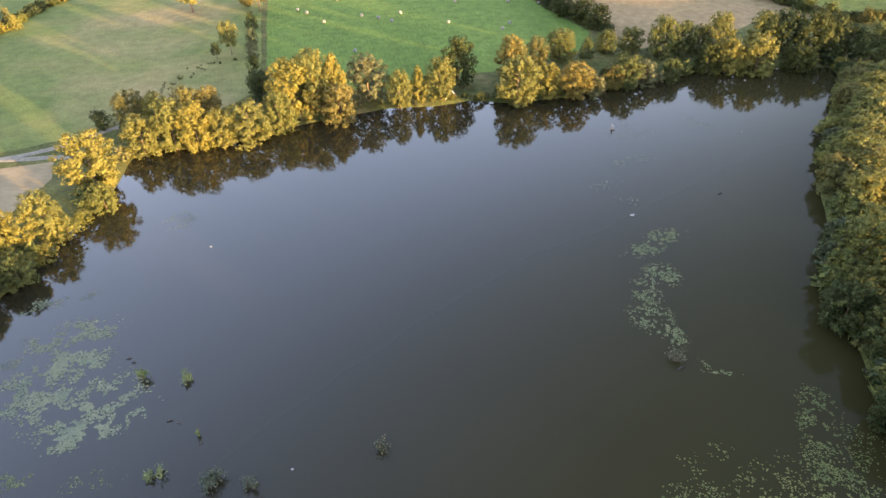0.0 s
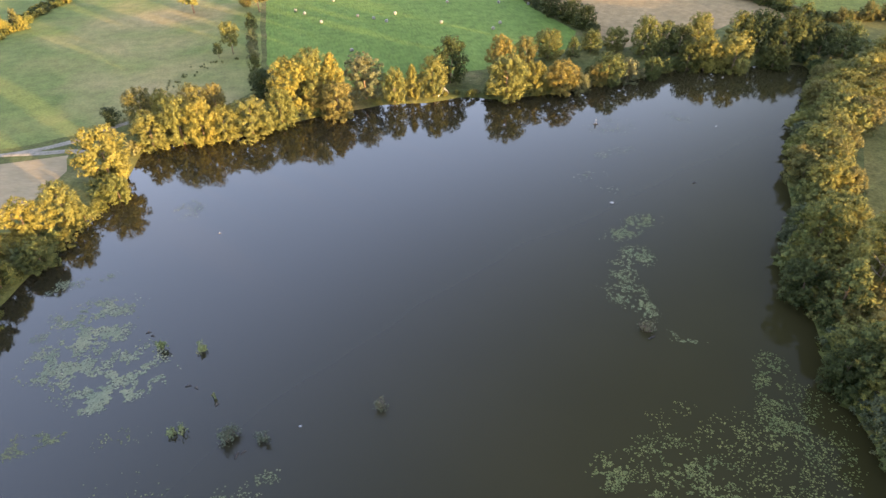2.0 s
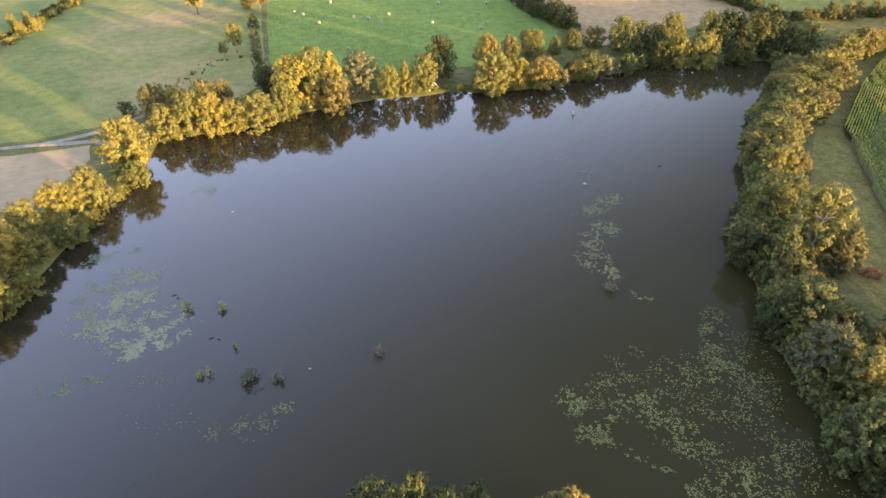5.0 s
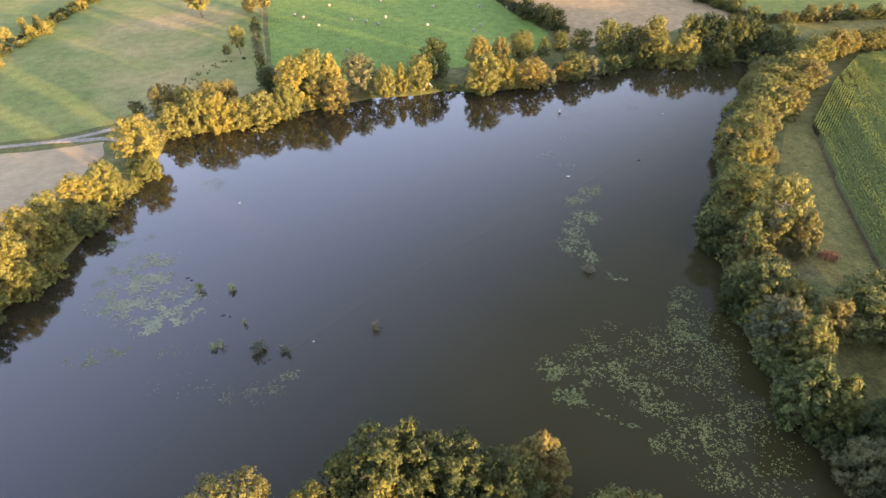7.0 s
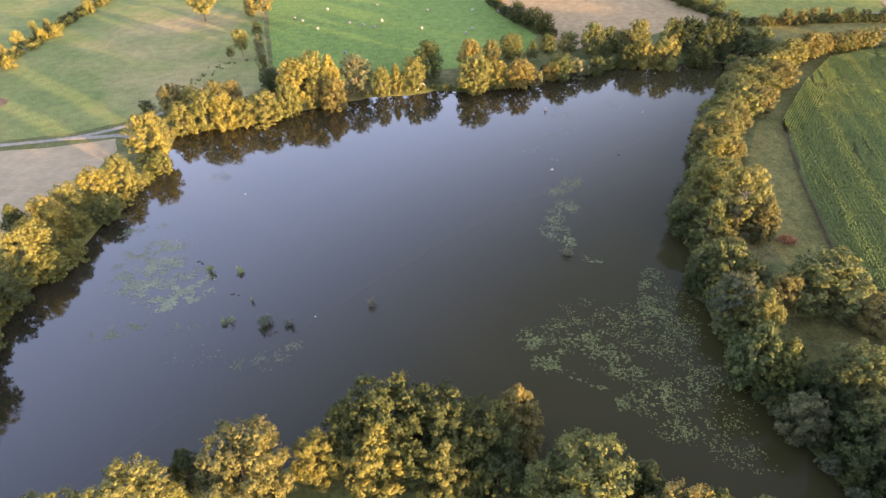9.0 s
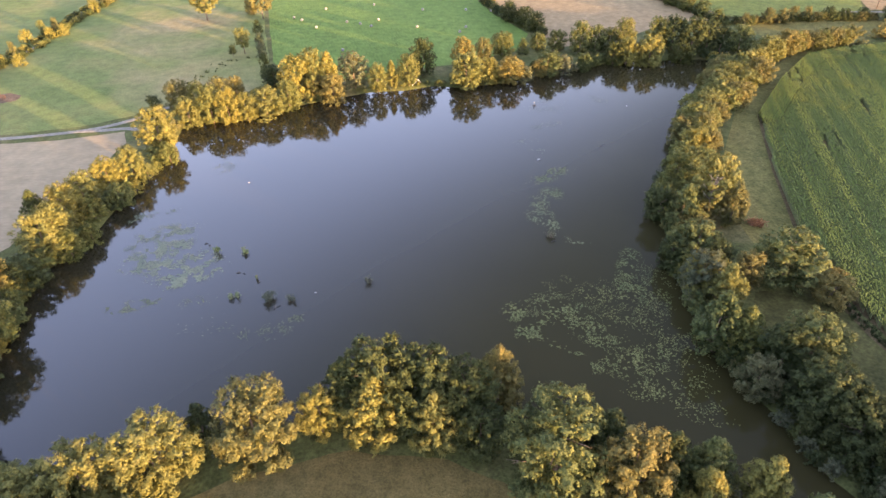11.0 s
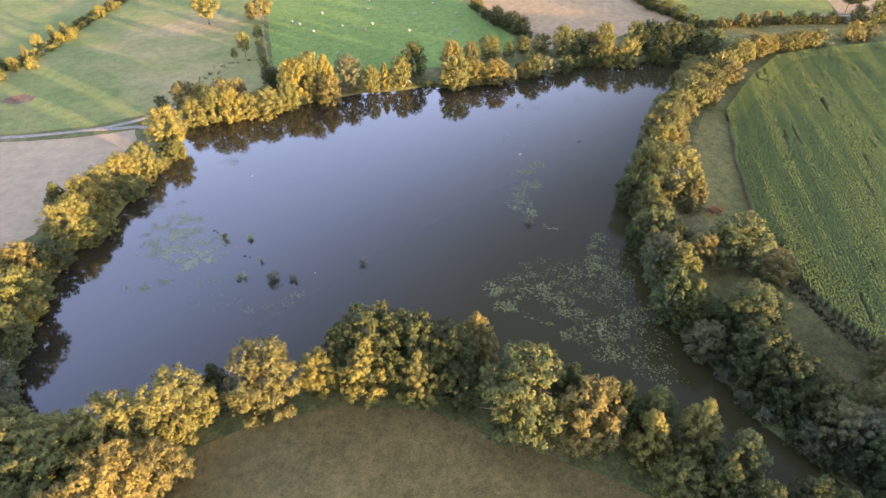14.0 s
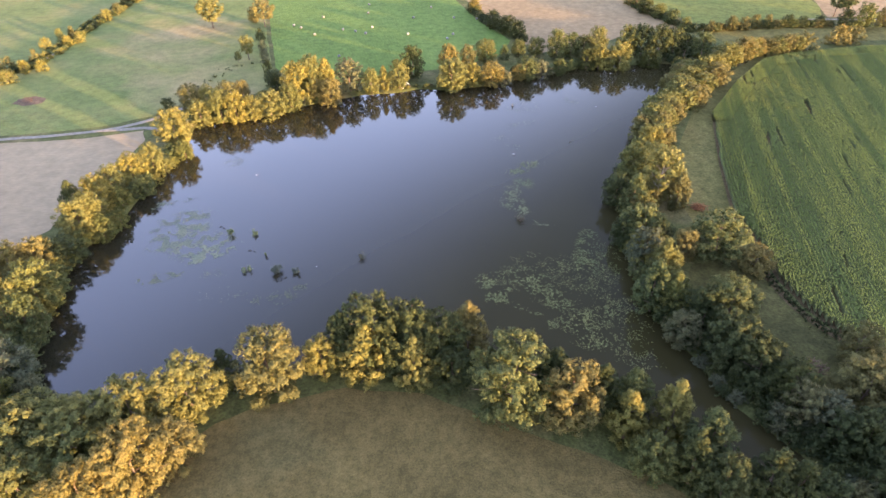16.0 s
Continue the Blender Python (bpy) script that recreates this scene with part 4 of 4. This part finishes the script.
LILY_WEST = [(-57, 79, 5, 2.6, 0.3, 330), (-55, 75, 4, 2, 0.3, 200), (-56, 72, 6, 2, 0.35, 300), (-50, 68, 6, 3, 0.5, 380), (-47, 65, 5.5, 2.6, 0.5, 330), (-48, 62.5, 3, 1.5, 0.4, 170), (-57, 67.8, 4, 2, 0.2, 220)]
LILY_WEST_LOW = [(-57, 55.3, 3, 1.4, 0.1, 150), (-52.5, 56.8, 1.6, 1.0, 0.2, 60), (-43.5, 57, 3, 1.4, 0.3, 34), (-33, 47.6, 1.6, 1.2, 0, 24), (-27.7, 48, 3.4, 1.6, 0.4, 70), (-24.3, 51, 1.5, 1.0, 0.5, 24), (-40, 50, 5, 2.5, 0.1, 20)]
LILY_WEST_FAR = [(-65.7, 85.1, 2.0, 1.6, 0.4, 130), (-61, 87, 3, 1, 0.4, 70), (-52.5, 108, 2.4, 2.6, 0.2, 60), (-62, 74, 2, 1, 0.2, 50)]
LILY_CHAIN = [(31.6, 102.6, 3.2, 1.7, 0.35, 190), (27.6, 99, 3, 1.6, 0.35, 170), (28.3, 92.2, 2.3, 2.4, 0.2, 210), (24.8, 88.5, 2.0, 2.4, 0.2, 110), (24.3, 83, 2.6, 2.8, 0.3, 170), (26.2, 79.5, 1.4, 2.2, 0.5, 90), (28.6, 73.6, 0.8, 1.2, 0.8, 12), (31, 72.4, 1.6, 0.4, -0.15, 18)]
LILY_FAINT = [(34.4, 142, 5.5, 4, 0.2, 170), (51, 146.5, 3.2, 1.8, -0.7, 90), (32, 128.8, 4.5, 1.6, 0.4, 110), (26, 119, 3, 1.5, 0.3, 50), (28.5, 113.5, 2.4, 1.2, -0.4, 36), (45.5, 115.5, 0.8, 0.5, 0, 12)]
LILY_EAST = [(15.1, 51.7, 1.9, 2.0, 0.3, 170), (16.9, 46.4, 2.0, 1.8, 0.3, 160), (19.4, 48.6, 1.6, 0.5, 0.6, 30), (21, 43.6, 2.4, 0.6, -0.6, 60), (24, 41.4, 1.4, 0.4, -0.3, 26), (26.8, 37.9, 1.5, 1.0, 0.3, 50), (21.5, 53.5, 4, 2.8, 0.2, 230), (25.5, 50.5, 3.6, 2.6, 0.2, 250), (29, 45.4, 3.6, 2.6, -0.5, 260)]
LILY_EAST_LOW = [(31.5, 38.8, 3, 3, 0.3, 200), (36, 39.8, 4, 3, 0.2, 230), (41, 43.5, 3.6, 3, -0.6, 130), (34.5, 33.4, 3.4, 1.8, 0.2, 160), (43, 38.5, 3.2, 3, -0.5, 80), (40.7, 29.5, 4, 2.6, -0.6, 110), (36.5, 51.5, 5.5, 4.5, 0, 300), (33, 57, 6, 2.6, 0.1, 190), (41, 33, 3, 2, 0, 70), (24, 59.8, 4, 1.4, 0.5, 26)]
LILY_EAST_TOP = [(37.8, 58.8, 2.4, 3.2, 0.1, 210), (38.5, 63.8, 1.6, 2.2, 0.2, 130), (40.3, 67.6, 2.0, 2.2, 0.2, 110), (43, 60, 2.4, 4, 0.2, 90), (41.5, 54, 2.6, 3, 0, 110)]
for n, (spots, material) in enumerate(((LILY_WEST, LILY_PALE), (LILY_WEST_LOW, LILY), (LILY_WEST_FAR, LILY_PALE), (LILY_CHAIN, LILY), (LILY_FAINT, LILY_PALE), (LILY_EAST, LILY_OLD), (LILY_EAST_LOW, LILY_OLD), (LILY_EAST_TOP, LILY_OLD))):
    lily_patch("lily_pads", spots, material, 20 + n, (6.5, 4.4, 4.4, 6.5, 2.2, 4.6, 4.6, 4.6)[n], 0.105 if n == 0 else 0.08, 0.6 if n < 3 else 1.2)

# ---- things in and round the pond ----


def water_clump(name, x, y, spread_by, height, leaves, material, seed, label, sticks=6, tilt=0.5):
    """A half-drowned bush: bare stems with sprays of leaves at their ends."""
    r = random.Random(seed)
    root = new(name)
    root.matrix_world = pose(x, y, 0)
    bm, pts = bmesh.new(), []
    for i in range(sticks):
        a = r.uniform(0, 6.283)
        foot = Vector((r.uniform(-0.3, 0.3) * spread_by, r.uniform(-0.3, 0.3) * spread_by, -0.5))
        tip = foot + Vector((math.cos(a) * spread_by * r.uniform(0.2, 0.8), math.sin(a) * spread_by * r.uniform(0.2, 0.8) * tilt * 2, 0.5 + height * r.uniform(0.5, 1.0)))
        tube(bm, [foot, foot.lerp(tip, 0.5) + Vector((0, 0, 0.1)), tip], (0.05, 0.035, 0.012), 5)
        pts += [foot.lerp(tip, f) for f in (0.6, 0.75, 0.9, 1.0)]
    part("stems", bm, PALE_WOOD if leaves < 90 else BARK, root, smooth=True)
    local = np.random.default_rng(seed)
    src = np.array(pts)[local.integers(0, len(pts), leaves)] + local.normal(0, 0.26 * spread_by / 1.2, (leaves, 3)) * np.array((1, 1, 0.7))
    src[:, 2] = np.maximum(src[:, 2], 0.05)
    nrm = local.normal(size=(leaves, 3)) + np.array((0, 0, 0.6))
    nrm /= np.linalg.norm(nrm, axis=1, keepdims=True)
    ob = new("foliage", quad_mesh("foliage", leaf_quads(src, nrm, 0.20, local), material))
    ob.parent = root
    return tagged(root, label, "bush", "drowned bushes")


water_clump("drowned_bush", -30.3, 56.6, 1.5, 1.8, 560, WEED, 1, "grey-green bush standing in the water with dead sticks", 16)
water_clump("drowned_bush", -25.9, 56.2, 0.9, 1.1, 240, WEED, 2, "small grey-green bush standing in the water", 9)
water_clump("drowned_bush", -38.3, 71.4, 1.0, 0.9, 260, LILY_BRIGHT, 3, "small bright green bush growing out of the water", 7)
water_clump("drowned_bush", -44.0, 71.6, 0.8, 1.7, 300, LILY_BRIGHT, 4, "narrow green bush growing out of the water", 7, 0.3)
water_clump("drowned_bush", -36.9, 57.4, 1.0, 1.1, 240, LILY_BRIGHT, 5, "small bright green bush growing out of the water", 6)
water_clump("drowned_bush", -11.9, 61.0, 1.1, 1.2, 110, WEED, 6, "sparse grey bush half under water", 12)
water_clump("drowned_bush", -33.9, 62.8, 0.5, 0.9, 50, REED, 7, "thin sapling standing in the water", 3)
water_clump("drowned_bush", 25.2, 74.6, 1.5, 1.5, 130, WEED, 8, "grey dead bush with bare twigs in the water", 26)


def log_at(x, y, turn, length, thick, seed):
    bm = bmesh.new()
    tube(bm, [(-length / 2, 0, 0.0), (0, 0.08, 0.07), (length / 2, 0, 0.02)], (thick, thick * 0.9, thick * 0.5), 7)
    tube(bm, [(0, 0.05, 0.05), (0.1, 0.2, 0.35)], (thick * 0.5, thick * 0.2), 5)
    ob = new("driftwood", finish("driftwood", bm, DARK_WOOD, True))
    ob.matrix_world = pose(x, y, 0.0, 0, 0, turn)
    return tagged(ob, "dark driftwood log floating in the pond", "driftwood", "driftwood")


for k, (x, y, turn, length) in enumerate(((-47.3, 74.9, 20, 0.8), (-46.4, 74.2, -10, 0.6), (-38.0, 64.8, 15, 0.8), (-36.8, 64.4, -30, 0.6), (-33.2, 61.7, 60, 0.6), (-28.6, 54.2, 80, 1.0), (-27.9, 54.6, 40, 0.8), (25.6, 73.2, 30, 1.2), (45.4, 115.8, 20, 1.0))):
    log_at(x, y, turn, length, 0.1 + 0.02 * (k % 3), k)


def buoy(x, y, r, label):
    root = new("buoy")
    root.matrix_world = pose(x, y, 0.05)
    bm = bmesh.new()
    bmesh.ops.create_uvsphere(bm, u_segments=14, v_segments=9, radius=r)
    for v in bm.verts:
        v.co.z *= 0.75
        v.co.x *= 1.5
    part("float_body", bm, WHITE, root, smooth=True)
    bm = bmesh.new()
    tube(bm, [(r * 0.9, 0, r * 0.4), (r * 1.2, 0, r * 1.1), (r * 1.35, 0, r * 1.15)], (r * 0.22, r * 0.16, r * 0.2), 6)
    part("eyelet", bm, STEEL, root, smooth=True)
    return tagged(root, label, "buoy", "buoys")


# first one stands in for a white duck-like shape, built as a buoy
buoy(-44.4, 100.1, 0.15, "small white float standing in for a duck-like shape")
buoy(27.6, 108.8, 0.28, "white plastic buoy on the water")
buoy(-21.8, 58.3, 0.13, "tiny white float on the water")
buoy(70.6, 170.5, 0.2, "small white plastic buoy near the far bank")
buoy(58.5, 141, 0.14, "tiny white float on the water")

root = new("mooring_post")
root.matrix_world = pose(31.1, 143.0, 0)
bm = bmesh.new()
tube(bm, [(0, 0, -1.2), (0.02, 0, 0.5), (0.0, 0.03, 1.15)], (0.17, 0.16, 0.14), 8)
part("post", bm, PALE_WOOD, root, smooth=True)
bm = bmesh.new()
tube(bm, [(-0.5, -0.2, 0.02), (0.0, -0.25, 0.12), (0.6, -0.1, 0.04)], (0.14, 0.16, 0.1), 7)
part("root_stub", bm, BARK, root, smooth=True)
tagged(root, "pale weathered wooden post in the pond", "post")


def bale(x, y, turn, seed):
    """A round bale in wrap with soft rims and a sagging foot."""
    root = new("hay_bale")
    root.matrix_world = pose(x, y, LAND, 0, 0, turn) @ Matrix.Diagonal((0.72, 0.72, 0.72, 1))
    bm = bmesh.new()
    rings, n = [], 18
    for px, pr in ((-0.62, 0.0), (-0.62, 0.48), (-0.58, 0.62), (-0.5, 0.68), (0.0, 0.70), (0.5, 0.68), (0.58, 0.62), (0.62, 0.48), (0.62, 0.0)):
        rings.append([bm.verts.new((px, pr * math.cos(a), max(0.02, 0.68 + pr * math.sin(a)))) for a in [6.2832 * k / n for k in range(n)]])
    for a, b in zip(rings, rings[1:]):
        for k in range(n):
            bm.faces.new((a[k], a[(k + 1) % n], b[(k + 1) % n], b[k]))
    bmesh.ops.remove_doubles(bm, verts=bm.verts, dist=0.001)
    bmesh.ops.recalc_face_normals(bm, faces=bm.faces)
    part("wrapped_body", bm, WRAP, root, smooth=True)
    bm = bmesh.new()
    for px in (-0.3, 0.05, 0.36):
        pts = [(px, 0.715 * math.cos(a), 0.68 + 0.715 * math.sin(a)) for a in [-0.9 + 5.0 * k / 14 for k in range(15)]]
        tube(bm, pts, [0.012] * 15, 4)
    part("twine", bm, STEEL, root)
    return tagged(root, "round hay bale in pale wrap on the mown meadow", "hay bale", "hay bales")


BALES = [(-57.6, 235.7), (-53.7, 232.1), (-46.0, 248.3), (-46.1, 221.7), (-34.5, 228.2), (-28.7, 225.3), (-24.0, 221.8), (-21.7, 230.6), (-25.2, 253.3), (-26.0, 268.4), (-3.5, 244.2), (-5.5, 219.7), (4.8, 260.8), (15.2, 242.8), (14.0, 218.3), (11.4, 212.3), (25.7, 240.2), (-32.2, 193.2)]
for k, (x, y) in enumerate(BALES):
    bale(x, y, (k * 67) % 180, k)

# feeder ring on the pasture
root = new("ring_feeder")
root.matrix_world = pose(-135.4, 154.6, LAND + 0.05)
for z in (0.1, 0.55, 1.0):
    bm = bmesh.new()
    n = 28
    tube(bm, [(1.5 * math.cos(6.2832 * k / n), 1.5 * math.sin(6.2832 * k / n), z) for k in range(n + 1)], [0.035] * (n + 1), 5)
    part("hoop", bm, RUST, root, smooth=True)
for k in range(14):
    a = 6.2832 * k / 14
    bm = bmesh.new()
    tube(bm, [(1.5 * math.cos(a), 1.5 * math.sin(a), -0.1), (1.5 * math.cos(a + 0.1), 1.5 * math.sin(a + 0.1), 1.0)], (0.025, 0.025), 5)
    part("upright", bm, RUST, root, smooth=True)
tagged(root, "round steel livestock feeder on trampled ground", "feeder")

# two small shelters on the far bank


def shelter(x, y, turn, size, label):
    root = new("fishing_shelter")
    root.matrix_world = pose(x, y, LAND, 0, 0, turn)
    bm = bmesh.new()
    rows = []
    for j in range(7):
        a = math.pi * j / 6
        rows.append([bm.verts.new((sx * size * 0.75, -math.cos(a) * size * 0.7, math.sin(a) * size * 0.85 * (1 if sx < 0 else 0.8))) for sx in (-1, 1)])
    for a, b in zip(rows, rows[1:]):
        bm.faces.new((a[0], a[1], b[1], b[0]))
    bm.faces.new([r[0] for r in rows])
    bmesh.ops.solidify(bm, geom=bm.faces[:], thickness=0.03)
    bmesh.ops.recalc_face_normals(bm, faces=bm.faces)
    part("canopy", bm, CANVAS, root)
    for s in (-1, 1):
        bm = bmesh.new()
        tube(bm, [(size * 0.75, s * size * 0.68, -0.1), (size * 0.75, s * size * 0.5, size * 0.6)], (0.02, 0.02), 5)
        part("pole", bm, STEEL, root)
    return tagged(root, label, "tent", "fishing shelters")


shelter(-4.3, 161.2, -70, 1.2, "white domed fishing shelter on the far bank")
shelter(-6.2, 158.9, -100, 0.8, "small white canvas shelter near the water")

# half-dead tree with pale limbs


def bare_tree(x, y, height, seed, label="half-dead tree with pale bare limbs beside the maize strip", wood=None):
    root = new("bare_tree")
    root.matrix_world = pose(x, y, LAND)
    r = random.Random(seed)
    bm = bmesh.new()
    tube(bm, [(0, 0, -0.3), (0.1, 0, height * 0.3), (-0.15, 0.1, height * 0.65), (0.1, -0.1, height)], (0.3, 0.24, 0.14, 0.03), 8)
    part("trunk", bm, wood or DEAD_WOOD, root, smooth=True)
    for k in range(11):
        f = 0.35 + 0.6 * k / 11
        a, reach = k * 2.4 + r.uniform(-0.4, 0.4), height * 0.26 * (1.15 - f) + 0.7
        foot = Vector((0, 0, height * f))
        tip = foot + Vector((math.cos(a) * reach, math.sin(a) * reach, reach * r.uniform(0.5, 1.0)))
        bm = bmesh.new()
        mid = foot.lerp(tip, 0.5) + Vector((0, 0, -0.12 * reach))
        tube(bm, [foot, mid, tip], (0.1, 0.07, 0.02), 6)
        for j in range(4):
            p = mid.lerp(tip, j / 4)
            b = a + r.uniform(-1.2, 1.2)
            tube(bm, [p, p + Vector((math.cos(b), math.sin(b), 0.8)) * reach * 0.3], (0.035, 0.012), 4)
        part("limb", bm, wood or DEAD_WOOD, root, smooth=True)
    return tagged(root, label, "tree")


bare_tree(59.6, 79.6, 11.2, 6)
bare_tree(68.9, 22.9, 4.2, 9, "small leafless brown tree on the grazed paddock", TWIG)
bare_tree(70.2, 22.0, 3.6, 10, "small leafless brown tree on the grazed paddock", TWIG)

# heap of red-brown brushwood
root = new("brush_heap")
root.matrix_world = pose(69.1, 76.5, LAND, 0, 0, -15) @ Matrix.Diagonal((1.05, 0.95, 1.25, 1))
bm, heap = bmesh.new(), random.Random(3)
for k in range(26):
    a = heap.uniform(0, 6.283)
    q = Vector((heap.uniform(-1.1, 1.1), heap.uniform(-0.7, 0.7), heap.uniform(0.05, 0.7)))
    d = Vector((math.cos(a), math.sin(a), heap.uniform(-0.1, 0.4))) * heap.uniform(0.5, 1.1)
    tube(bm, [q - d, q, q + d], (0.03, 0.025, 0.01), 5)
part("branches", bm, BARK, root)
local = np.random.default_rng(12)
p = local.normal(size=(700, 3)) * np.array((0.85, 0.5, 0.35)) + np.array((0, 0, 0.55))
p[:, 2] = np.maximum(p[:, 2], 0.05)
nrm = local.normal(size=(700, 3)) + np.array((0, 0, 0.7))
nrm /= np.linalg.norm(nrm, axis=1, keepdims=True)
ob = new("dry_leaves", quad_mesh("dry_leaves", leaf_quads(p, nrm, 0.24, local), BRUSH))
ob.parent = root
tagged(root, "heap of cut reddish-brown brushwood on the grass strip", "brush heap")

# dark rush tufts on the pasture


def rush_tufts(spots, seed):
    r = np.random.default_rng(seed)
    rows = []
    for x, y, n, spread_by in spots:
        for _ in range(n):
            cx, cy = x + r.normal(0, spread_by), y + r.normal(0, spread_by)
            for _ in range(14):
                a, lean, h = r.uniform(0, 6.283), r.uniform(0.1, 0.45), r.uniform(0.35, 0.75)
                base = np.array((cx + r.normal(0, 0.12), cy + r.normal(0, 0.12), LAND))
                side = np.array((-math.sin(a), math.cos(a), 0)) * 0.05
                mid = base + np.array((math.cos(a) * lean * 0.5, math.sin(a) * lean * 0.5, h * 0.6))
                tip = base + np.array((math.cos(a) * lean, math.sin(a) * lean, h))
                rows += [base - side, mid - side, tip, mid + side]
    return quad_mesh("rush_tufts", np.array(rows), LEAVES[4])


tagged(new("rush_tufts", rush_tufts([(-79, 164, 8, 1.2), (-77, 169, 9, 1.2), (-75, 174, 8, 1.2), (-73, 180, 7, 1.3), (-71, 186, 6, 1.0), (-66, 187, 5, 0.8), (-84, 158, 5, 1.5)], 41)), "dark rush tufts scattered over the pasture", "rushes", kind="stuff")

# weeds and rough grass along the earth bank at the maize edge
verge = [(75.0, 55.5), (74.4, 50), (74.7, 45), (75.4, 40.6), (77.0, 36), (78.9, 32.4), (81.4, 29), (84, 25.8), (88, 21.5)]
tagged(new("bank_weeds", rush_tufts([(x, y, 9, 0.75) for x, y in catmull(verge, 3, False)], 44)), "dark weeds along the earth bank beside the maize", "weeds", kind="stuff")
